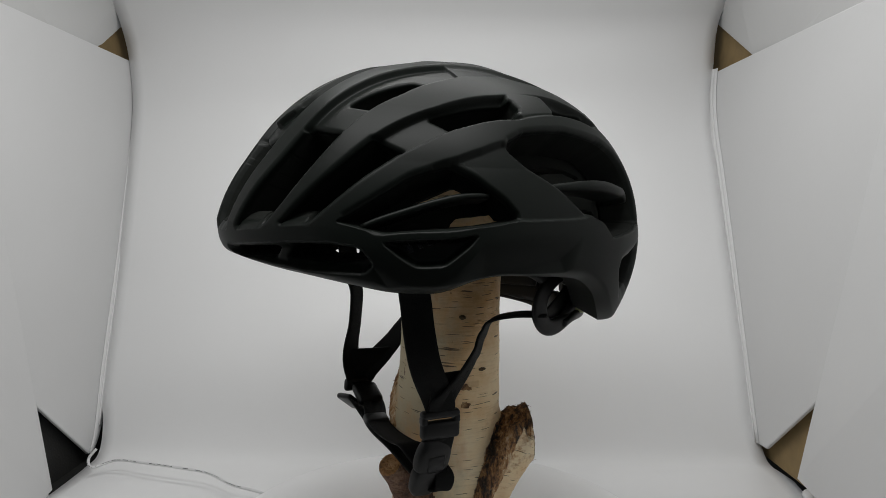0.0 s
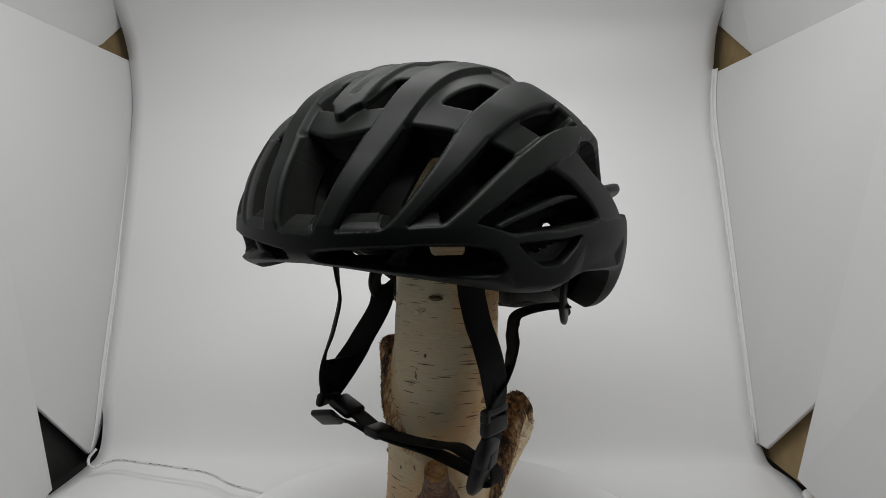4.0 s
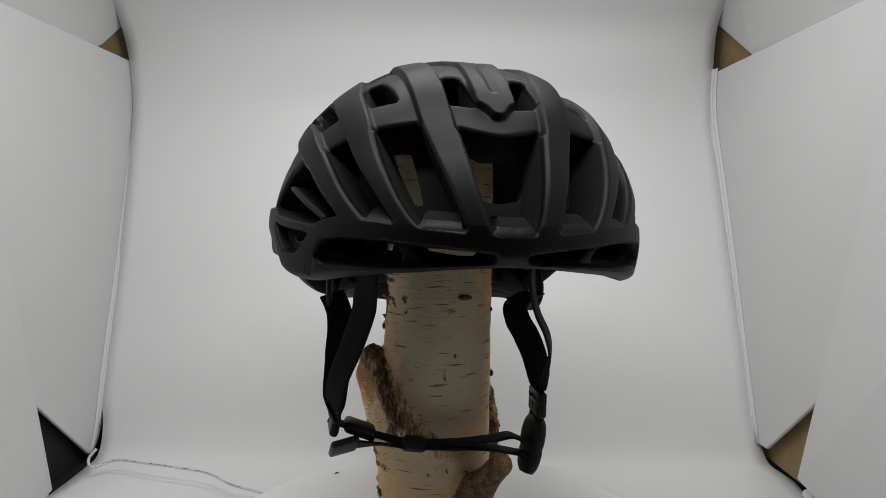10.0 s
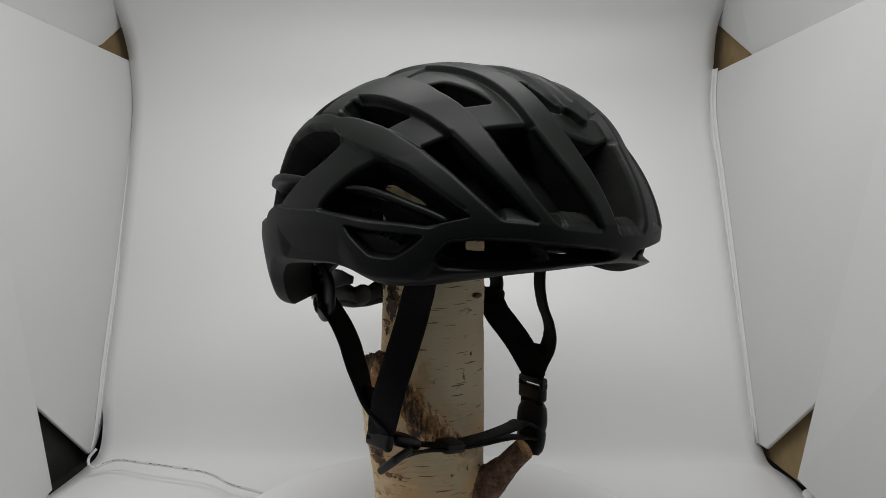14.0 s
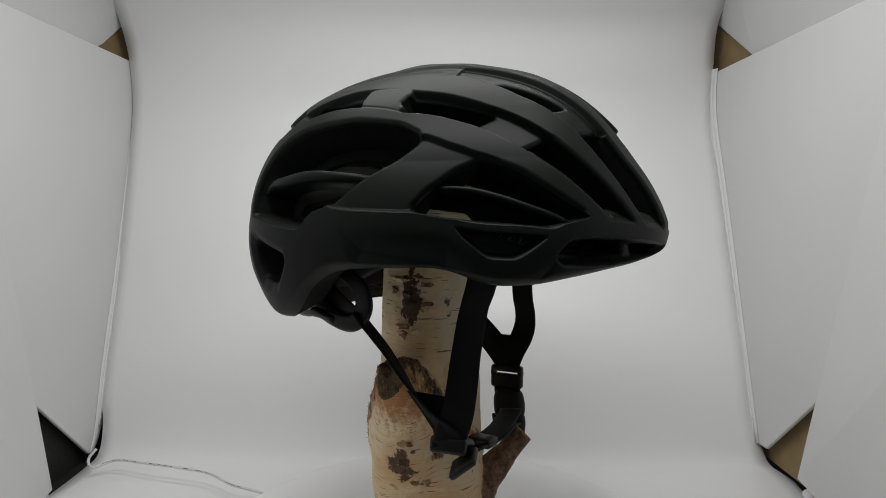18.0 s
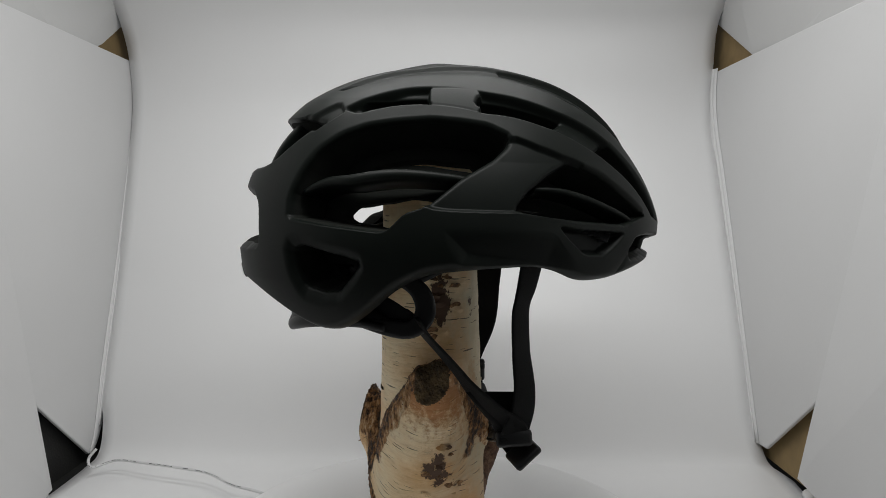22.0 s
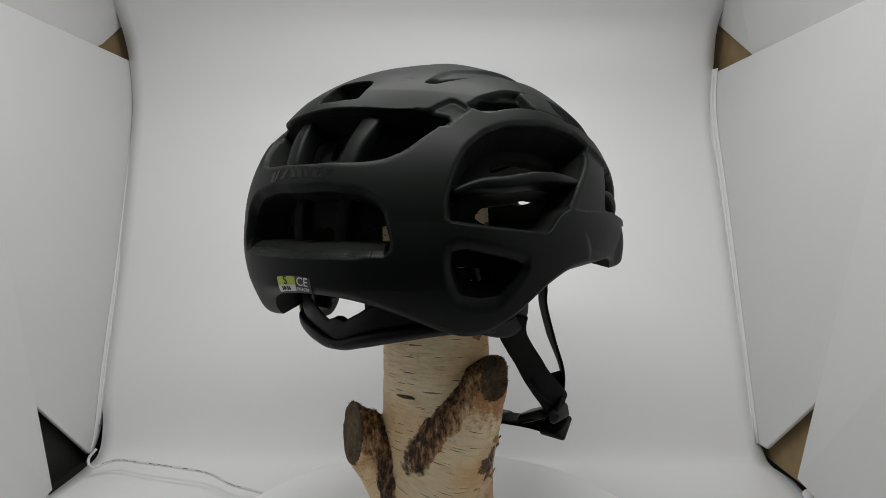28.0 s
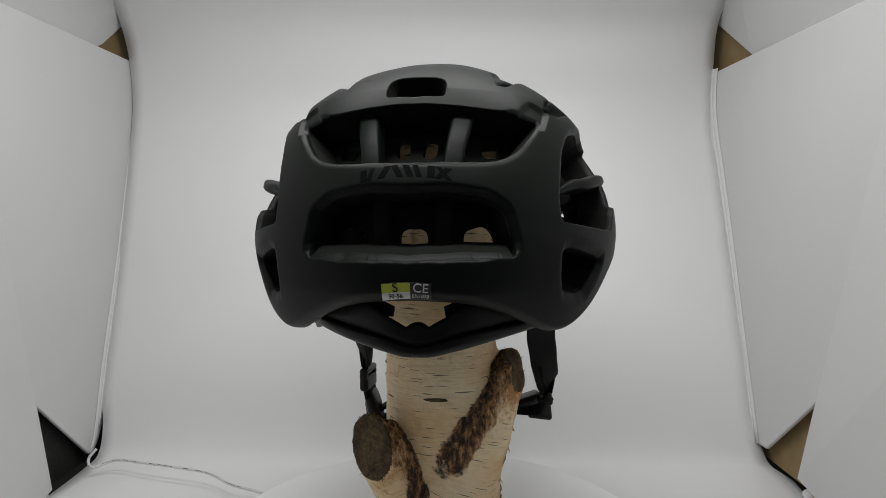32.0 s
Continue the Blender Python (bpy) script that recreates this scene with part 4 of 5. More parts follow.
through_foam((0.77, -1.37), (1.03, -1.19), (1.06, -1.24), (0.83, -1.41))
# parts that stay proud within the hollows: a bridge over the side gutter, the tongue at the crown's front
PROUD = [[(0.695, 0.31), (0.725, 0.16), (0.74, 0.055), (0.80, 0.035), (0.93, 0.07), (0.84, 0.34)], [(-0.2, -1.005), (0.026, -1.005), (0.050, -0.965), (0.082, -0.928), (0.100, -0.905), (0.102, -0.865), (-0.2, -0.865)]]
# raised edge lines: height, line, half width
RIDGES = [
    (0.0036, [(0.86, 1.255), (1.07, 1.11), (1.20, 0.99), (1.345, 0.815), (1.372, 0.75), (1.355, 0.62), (1.378, 0.50), (1.44, 0.33), (1.48, 0.05), (1.465, -0.30), (1.475, -0.40), (1.515, -0.50), (1.53, -0.68), (1.44, -0.865), (1.325, -0.955), (1.13, -1.04), (0.96, -1.12)], 0.024),
    (0.0020, [(1.455, -0.34), (1.388, -0.62), (1.20, -0.96), (1.13, -1.03)], 0.015),
    (0.0014, [(1.475, -0.38), (1.518, -0.49), (1.530, -0.68), (1.44, -0.868), (1.325, -0.955), (1.16, -1.03)], 0.016),
    (0.0022, [(0.0, -1.57), (0.15, -1.562), (0.30, -1.535), (0.52, -1.458), (0.66, -1.388), (0.85, -1.272), (1.0, -1.165), (1.10, -1.06)], 0.030),
    (0.0030, [(-0.05, 1.658), (0.2, 1.648), (0.41, 1.612), (0.57, 1.55), (0.65, 1.51)], 0.030),
    (0.0014, [(-0.05, 0.990), (0.16, 0.980), (0.30, 0.955), (0.40, 0.92)], 0.036),
]
# the plate that rises over the rear vent: height, outline
RAISED = [(0.0042, [(-0.2, 1.04), (0.16, 1.03), (0.30, 1.0), (0.43, 0.94), (0.53, 0.80), (0.60, 0.62), (0.64, 0.45), (0.665, 0.30), (0.665, 0.0), (-0.2, 0.0)]), (0.0018, [(-0.2, 0.735), (0.16, 0.735), (0.26, 0.68), (0.33, 0.58), (0.34, 0.3), (-0.2, 0.3)])]
# ribs that bridge an opening: line with the depth of the crest, half width, half height
BARS = [
    ("vent_fin", [(0.81, 1.12, 0.006), (0.91, 0.98, 0.004), (1.03, 0.83, 0.0018), (1.15, 0.59, 0.001), (1.22, 0.41, 0.003), (1.28, 0.19, 0.006)], [0.0020, 0.0034, 0.0038, 0.0032, 0.0024], 0.0095),
    ("ear_blade", [(1.30, -0.27, 0.0065), (1.262, -0.45, 0.0045), (1.225, -0.62, 0.0035), (1.165, -0.82, 0.003), (1.06, -1.06, 0.003)], [0.0016, 0.0022, 0.0022, 0.0022], 0.0080),
    ("rear_bar", [(0.245, 0.955, 0.0065), (0.232, 1.08, 0.0060), (0.22, 1.18, 0.0065), (0.215, 1.30, 0.0085)], [0.0060, 0.0058, 0.0054, 0.0052], 0.0060),
    ("rear_bar", [(0.195, 1.35, 0.019), (0.20, 1.47, 0.018), (0.205, 1.62, 0.019)], [0.0045], 0.0050),
]
RIM = [(0, 1.785), (10, 1.8), (17, 1.83), (25, 1.895), (33, 1.969), (39, 2.01), (45, 2.001), (53, 1.93), (61, 1.814), (70, 1.74), (80, 1.726), (90, 1.716), (100, 1.708), (107, 1.733), (113, 1.781), (118, 1.791), (128, 1.78), (138, 1.745), (150, 1.71), (169, 1.67), (180, 1.659)]


def soft_floor(s, deep, lip=0.0022):
    t = np.clip((s + lip * 0.6) / (lip * 2.4), 0, 1)
    return deep * t * t * (3 - 2 * t)


def from_line(line, u, v):
    p = np.array(line, float)
    best = np.full(u.shape, 1e9)
    for (ax, ay), (bx, by) in zip(p[:-1], p[1:]):
        ex, ey = bx - ax, by - ay
        t = np.clip(((u - ax) * ex + (v - ay) * ey) / (ex * ex + ey * ey), 0, 1)
        best = np.minimum(best, (u - ax - t * ex) ** 2 + (v - ay - t * ey) ** 2)
    return np.sqrt(best)


def rim_angle(az):
    """How far the shell reaches down from its top, by the way round."""
    kx, ky = np.array(RIM).T
    xs = np.linspace(0, 180, 361)
    ys = np.interp(xs, kx, ky)
    pad = np.concatenate([ys[30:0:-1], ys, ys[-2:-32:-1]])
    ker = np.exp(-0.5 * (np.arange(-12, 13) / 5.0) ** 2)
    ys = np.convolve(pad, ker / ker.sum(), "same")[30:391]
    return np.interp(np.degrees(np.abs(np.angle(np.exp(1j * az)))), xs, ys)


def gap_of(outlines, u, v):
    """Metres inside the nearest outline (negative outside), and which one that is."""
    best, which = np.full(u.shape, -1.0), np.zeros(u.shape, int)
    for k, poly in enumerate(outlines):
        s = inside(poly, np.abs(u), v)
        which = np.where(s > best, k, which)
        best = np.maximum(best, s)
    return best, which


def shell_depth(us, v):
    """How far the outer face lies under the hull."""
    u = np.abs(us)
    depth = np.zeros(u.shape)
    for dp, soft, poly in HOLLOWS:
        depth = np.maximum(depth, soft_floor(inside(poly, u, v), dp, soft))
    depth = np.maximum(depth, soft_floor(inside(UNDERCUT, u, v) - 0.004, 0.0038, 0.0085))
    for poly in PROUD:
        t = np.clip((inside(poly, u, v) + 0.0014) / 0.0028, 0, 1)
        t = t * t * (3 - 2 * t)
        depth = depth * (1 - t) + np.minimum(depth, 0.0) * t
    lip_cut, near = np.zeros(u.shape), np.full(u.shape, -1.0)
    for nm, poly in HOLES.items():
        s, lip = inside(poly, u, v), LIPS.get(nm, 0.0024)
        t = np.clip(s + lip, 0, lip)
        lip_cut, near = np.maximum(lip_cut, 0.5 * t * t / lip), np.maximum(near, s)
    for high, line, half in RIDGES:
        far = np.clip(from_line(smooth_path([(*p, 0) for p in line], 4)[:, :2], u, v) / half, 0, 1.5) / 1.5
        depth = depth - high * (1 - far ** 3) ** 2
    for high, poly in RAISED:
        away = np.clip((v - 0.55) / 0.42, 0, 1) if high > 0.003 else np.clip((v - 0.1) / 0.5, 0, 1)
        t = np.clip((inside(poly, u, v) + 0.0005) / 0.0018, 0, 1)
        depth = depth - high * t * t * (3 - 2 * t) * away * away * (3 - 2 * away)
    depth = depth + lip_cut
    az = np.arctan2(us, v)
    edge = (rim_angle(az) - np.sqrt(u * u + v * v)) * 0.118
    return np.maximum(depth, 0.007 * np.clip(1 - edge / 0.007, 0, 1) ** 2)


def hull_grid(na, nt_):
    az = np.linspace(0, 2 * math.pi, na, endpoint=False)
    rho = np.linspace(0.0004, 1, nt_)[:, None] * rim_angle(az)[None]
    us, v = rho * np.sin(az)[None], rho * np.cos(az)[None]
    idx = np.arange(na * nt_).reshape(nt_, na)
    a, b = idx[:-1], idx[1:]
    return us.ravel(), v.ravel(), np.stack([a, np.roll(a, -1, 1), np.roll(b, -1, 1), b], -1).reshape(-1, 4)


def cut_sheet(us, v, s, quads):
    """The grid cut clean along s = 0: points, faces of the part outside, and the edges of the cut."""
    n = len(us)
    out = s[quads] <= 0
    count = out.sum(1)
    faces = [tuple(q) for q in quads[count == 4].tolist()]
    made, nu, nv, edges = {}, [], [], []

    def cross(a, b):
        key = (a, b) if a < b else (b, a)
        if key not in made:
            p, q = key
            t = min(0.97, max(0.03, s[p] / (s[p] - s[q])))
            made[key] = n + len(nu)
            nu.append(us[p] + (us[q] - us[p]) * t)
            nv.append(v[p] + (v[q] - v[p]) * t)
        return made[key]

    for q in quads[(count > 0) & (count < 4)].tolist():
        ring, leave, enter = [], [], []
        for a, b in zip(q, q[1:] + q[:1]):
            ia, ib = s[a] <= 0, s[b] <= 0
            if ia:
                ring.append(a)
            if ia != ib:
                c = cross(a, b)
                ring.append(c)
                (leave if ia else enter).append(c)
        faces.append(tuple(ring))
        if len(leave) == 1:
            edges.append((leave[0], enter[0]))
    return np.concatenate([us, nu]), np.concatenate([v, nv]), faces, edges, n


def pruned(name, P, faces, mat, label, parent):
    """A smooth mesh object that keeps only the points in use."""
    flat = np.fromiter((i for f in faces for i in f), int)
    used = np.unique(flat)
    remap = np.zeros(len(P), int)
    remap[used] = np.arange(len(used))
    me = bpy.data.meshes.new(name)
    size = np.array([len(f) for f in faces])
    me.vertices.add(len(used))
    me.vertices.foreach_set("co", P[used].ravel())
    me.loops.add(len(flat))
    me.loops.foreach_set("vertex_index", remap[flat])
    me.polygons.add(len(faces))
    me.polygons.foreach_set("loop_start", np.concatenate([[0], np.cumsum(size)[:-1]]))
    me.polygons.foreach_set("loop_total", size)
    me.update(calc_edges=True)
    me.polygons.foreach_set("use_smooth", [True] * len(faces))
    me.materials.append(mat)
    ob = new(name, me)
    ob.parent = parent
    ob["label"] = label
    return ob


def hull_points(us, v, depth):
    d = direction(us, v)
    return HC + d * (hull_radius(d) - depth)[..., None]


def wall_rings(us, v, depth, edges, first, outlines, names, levels):
    """Rings of points that follow a cut edge down into the vent: one row of points to a level of depth."""
    cu, cv, d0 = us[first:], v[first:], depth[first:]
    e = 0.012
    which = gap_of(outlines, cu, cv)[1]
    gu, gv = gap_of(outlines, cu + e, cv)[0] - gap_of(outlines, cu - e, cv)[0], gap_of(outlines, cu, cv + e)[0] - gap_of(outlines, cu, cv - e)[0]
    size = np.sqrt(gu * gu + gv * gv) + 1e-9
    gu, gv = gu / size, gv / size
    low = np.clip((-np.sign(cv) * gv - 0.62) / 0.25, 0, 1)
    lean = np.array([LEAN.get(nm, 0.05) for nm in names])[which]
    shelf = np.array([SHELF.get(nm, 0.0) for nm in names])[which] * low * low * (3 - 2 * low)
    rings = []
    for z in levels:
        curl = 0.00055 * (1 - math.exp(-z / 0.0006))
        go = (curl + lean * z + shelf * min(z, 0.0075)) / 0.118
        rings.append(hull_points(cu + gu * go, cv + gv * go, d0 + z))
    return rings


def helmet_shell(parent):
    us, v, quads = hull_grid(1320, 340)
    names = list(HOLES)
    outlines = [HOLES[nm] for nm in names]
    us, v, faces, edges, first = cut_sheet(us, v, gap_of(outlines, us, v)[0], quads)
    depth = shell_depth(us, v)
    top = hull_points(us, v, depth)
    levels = [0.0003, 0.0007, 0.0013, 0.0022, 0.0034, 0.006, 0.009, 0.0125, 0.017, 0.0225]
    rings = wall_rings(us, v, depth, edges, first, outlines, names, levels)
    m, n = len(us) - first, len(us)
    pts = np.concatenate([top] + rings)

    def band(k, edges, first, n, m):
        lo, hi = first if k == 0 else n + (k - 1) * m, n + k * m
        return [(b - first + lo, a - first + lo, a - first + hi, b - first + hi) for a, b in edges]

    skin = faces + [f for k in range(5) for f in band(k, edges, first, n, m)]
    pruned("shell", pts, [f[::-1] for f in skin], M_SHELL, "matt black vented shell with curved ribs", parent)
    pruned("foam_core", pts, [f[::-1] for k in range(5, 10) for f in band(k, edges, first, n, m)], M_FOAM, "black foam walls of the vents", parent)
    # the liner inside, open where the vents pass right through
    us, v, quads = hull_grid(900, 230)
    us, v, faces, edges, first = cut_sheet(us, v, gap_of(THROUGH, us, v)[0], quads)
    edge = (rim_angle(np.arctan2(us, v)) - np.sqrt(us * us + v * v)) * 0.118
    depth = np.where(edge < 0.0005, 0.0068, 0.0248)
    rings = [hull_points(us[first:], v[first:], depth[first:] + z) for z in (0.002, 0.006)]
    m, n = len(us) - first, len(us)
    pts = np.concatenate([hull_points(us, v, depth)] + rings)
    faces = faces + [f for k in range(2) for f in band(k, edges, first, n, m)]
    pruned("liner", pts, [f[::-1] for f in faces], M_FOAM, "black foam liner", parent)
    for name, line, half, tall in BARS:
        for sgn in (1, -1):
            way = smooth_path(line, 8)
            deep = on_hull(way[:, 0], way[:, 1], 0.03)
            crest = on_hull(way[:, 0], way[:, 1], 0.0)
            out = crest - deep
            out /= np.linalg.norm(out, axis=1)[:, None]
            mid = crest - out * (way[:, 2] + tall)[:, None]
            flip = np.array([sgn, 1, 1])
            pv, pf = sweep(mid * flip, 20, tall, half, wide=out * flip, power=5.0 if name == "rear_bar" else 3.2)
            mesh_object(name, pv, pf, M_SHELL if name != "rear_bar" or line[0][2] < 0.01 else M_FOAM, parent, "black rib that bridges a vent")


helmet = new("bicycle_helmet")
tagged(helmet, "matt black road cycling helmet with many vents on the log", "helmet")
helmet_shell(helmet)


def strap(name, pts, wide, half=0.0095, thick=0.0011, label="", mat=None, steps=10):
    v, f = sweep(smooth_path(pts, steps), 16, half, thick, wide=wide, power=4)
    return mesh_object(name, v, f, mat or M_WEB, helmet, label)


ACROSS, ALONG_L, ALONG_R = (1, 0.1, 0), (0.45, -0.89, 0), (0.48, 0.88, 0)
ALONG_R2 = (0.08, 1.0, 0)
strap("front_strap", [(-0.0585, -0.0480, -0.030), (-0.0588, -0.0436, -0.050), (-0.0594, -0.0407, -0.060), (-0.0606, -0.0389, -0.070), (-0.0670, -0.0376, -0.090), (-0.0748, -0.0375, -0.110), (-0.0771, -0.0360, -0.123), (-0.0768, -0.0322, -0.1350), (-0.0767, -0.0312, -0.1400)], [ALONG_L, (0.67, -0.74, 0), (0.67, -0.74, 0), ALONG_L, (0.1, -1, 0)])
strap("rear_strap", [(-0.0755, 0.0300, -0.0655), (-0.0722, 0.0262, -0.0725), (-0.0700, 0.0205, -0.080), (-0.0700, 0.0115, -0.090), (-0.0715, 0.0030, -0.100), (-0.0727, -0.0050, -0.110), (-0.0748, -0.0150, -0.121), (-0.0762, -0.0245, -0.1300), (-0.0766, -0.0298, -0.1370), (-0.0767, -0.0305, -0.1400)], [(0.98, 0.21, 0), (0.98, 0.21, 0), (0.95, 0.3, 0), (0.6, 0.7, 0), (-0.3, 0.9, 0)])
strap("front_strap", [(0.0450, -0.0480, -0.030), (0.0463, -0.0463, -0.050), (0.0484, -0.0457, -0.060), (0.0516, -0.0459, -0.070), (0.0566, -0.0466, -0.080), (0.0600, -0.0460, -0.090), (0.0612, -0.0430, -0.100), (0.0602, -0.0375, -0.111), (0.0595, -0.0345, -0.1180), (0.0592, -0.0338, -0.1222)], [ALONG_R, ALONG_R, ALONG_R2])
strap("rear_strap", [(0.0755, 0.0300, -0.0655), (0.0640, 0.0150, -0.0665), (0.0535, 0.0050, -0.071), (0.0530, -0.0014, -0.080), (0.0570, -0.0089, -0.090), (0.0595, -0.0175, -0.100), (0.0600, -0.0270, -0.111), (0.0595, -0.0325, -0.1180), (0.0592, -0.0336, -0.1222)], [(0.68, -0.73, 0), (0.68, -0.73, 0), (0.68, -0.73, 0), (0.45, -0.89, 0), (-0.08, -1.0, 0)])


def gusset(rows):
    """The sewn webbing that fills the fork of a strap pair: rows of front and rear points."""
    bm = bmesh.new()
    lines = []
    for a, b in rows:
        a, b = Vector(a), Vector(b)
        lines.append([bm.verts.new(a + (b - a) * (k / 8)) for k in range(9)])
    for p_, q_ in zip(lines, lines[1:]):
        for k in range(8):
            bm.faces.new((p_[k], p_[k + 1], q_[k + 1], q_[k]))
    ob = part("strap_gusset", bm, M_WEB, helmet)
    mod = ob.modifiers.new("thick", "SOLIDIFY")
    mod.thickness, mod.offset = 0.0020, 0


gusset([((-0.0752, -0.0368, -0.113), (-0.0697, -0.0025, -0.113)), ((-0.0772, -0.0350, -0.125), (-0.0718, -0.0135, -0.125)), ((-0.0768, -0.0322, -0.136), (-0.0752, -0.0240, -0.136))])
gusset([((0.0612, -0.0440, -0.0985), (0.0600, -0.0160, -0.0985)), ((0.0605, -0.0415, -0.109), (0.0600, -0.0245, -0.109)), ((0.0594, -0.0420, -0.1205), (0.0594, -0.0255, -0.1205))])


def rounded_box(name, m, sx, sy, sz, bevel, mat, parent, label=""):
    bm = bmesh.new()
    bmesh.ops.create_cube(bm, size=1.0)
    bmesh.ops.scale(bm, verts=bm.verts, vec=(sx, sy, sz))
    bmesh.ops.bevel(bm, geom=bm.edges[:], offset=bevel, segments=3, affect="EDGES", profile=0.5)
    bmesh.ops.transform(bm, matrix=m, verts=bm.verts)
    return part(name, bm, mat, parent, label)


def chin_hardware():
    # slotted slider and side-squeeze buckle that hang from one pair of straps
    m = pose(0.0578, -0.0335, -0.1300, 0, 0, 85)
    sl = rounded_box("strap_slider", m @ pose(0, 0, -0.0032), 0.0250, 0.0066, 0.0110, 0.0026, M_PLAST, helmet, "black plastic strap slider with an open slot")
    rounded_box("slot_bar", m @ pose(0, 0, 0.0062), 0.0250, 0.0066, 0.0050, 0.0022, M_PLAST, sl)
    for side in (-1, 1):
        rounded_box("slot_post", m @ pose(side * 0.0105, 0, 0.0030), 0.0040, 0.0060, 0.0056, 0.0014, M_PLAST, sl)
    strap("chin_web", [(0.0578, -0.0335, -0.134), (0.0570, -0.0340, -0.139), (0.0560, -0.0350, -0.145)], [ALONG_R2] * 2, 0.0102, 0.0026)
    def moulded(name, pts, half, thick, parent, label=""):
        v, f = sweep(smooth_path(pts, 6), 24, half, thick, wide=[(-0.08, 1.0, 0)] * 2, power=3.2)
        return mesh_object(name, v, f, M_PLAST, parent, label)

    bk = moulded("buckle", [(0.0568, -0.0345, -0.1395), (0.0560, -0.0352, -0.1440), (0.0545, -0.0365, -0.1510), (0.0530, -0.0376, -0.1585)], [0.0084, 0.0100, 0.0112, 0.0117, 0.0119, 0.0117, 0.0108], [0.0026, 0.0042, 0.0050, 0.0054, 0.0052], helmet, "black plastic side-squeeze buckle")
    moulded("buckle_tongue", [(0.0532, -0.0375, -0.1578), (0.0518, -0.0386, -0.1635), (0.0498, -0.0400, -0.1705), (0.0486, -0.0408, -0.1750)], [0.0103, 0.0112, 0.0110, 0.0102, 0.0090, 0.0066], [0.0046, 0.0050, 0.0048, 0.0040, 0.0026], bk)
    rounded_box("release_pad", pose(0.0545, -0.0365, -0.1510, 8, 0, 95) @ pose(0, -0.0046, -0.002), 0.0120, 0.0024, 0.0100, 0.0010, M_PLAST, bk)
    strap("web_loop", [(0.0520, -0.0300, -0.1590), (0.0575, -0.0290, -0.1640), (0.0565, -0.0310, -0.1710), (0.0500, -0.0340, -0.1700), (0.0460, -0.0350, -0.1640)], [(0.05, 1, -0.1)] * 2, 0.0062, 0.0013)
    # slider of the other pair, then the two runs of chin strap and the loose tail
    rounded_box("strap_slider", pose(-0.0764, -0.0308, -0.1405, 0, 0, 90) @ pose(0, 0, 0, 12, 0, 0), 0.0222, 0.0056, 0.0100, 0.0024, M_PLAST, helmet, "black plastic strap slider")
    rounded_box("strap_slider", pose(-0.0600, -0.0300, -0.1440, 0, 21, -3), 0.0210, 0.0190, 0.0070, 0.0030, M_PLAST, helmet)
    tilt = (0.05, 1, -0.10)
    strap("chin_strap", [(-0.0755, -0.0300, -0.1385), (-0.066, -0.029, -0.143), (-0.0503, -0.029, -0.1485), (-0.028, -0.0365, -0.1525), (0.000, -0.0415, -0.1520), (0.0243, -0.0425, -0.1503), (0.036, -0.042, -0.1490), (0.0450, -0.0400, -0.1530), (0.0520, -0.0380, -0.1570)], [tilt] * 2, 0.0082, 0.0011)
    strap("chin_strap", [(-0.034, -0.036, -0.1540), (-0.010, -0.041, -0.1545), (0.019, -0.0415, -0.1562), (0.0425, -0.0397, -0.1615), (0.0505, -0.0390, -0.1640)], [tilt] * 2, 0.0082, 0.0011)
    rounded_box("strap_keeper", pose(-0.026, -0.0375, -0.1530, 0, 3, -12), 0.0150, 0.0170, 0.0065, 0.0025, M_PLAST, helmet)
    strap("strap_tail", [(-0.030, -0.0375, -0.1545), (-0.0500, -0.0375, -0.1520), (-0.066, -0.0375, -0.1515)], [tilt, (0.0, 0.9, -0.4), (-0.06, 0.77, -0.63)], 0.0075, 0.0010)
    rounded_box("tail_clip", pose(-0.0705, -0.0385, -0.1520, -40, -9, 11), 0.0180, 0.0190, 0.0046, 0.0021, M_PLAST, helmet, "flat rounded plastic clip at the strap's loose end")



chin_hardware()


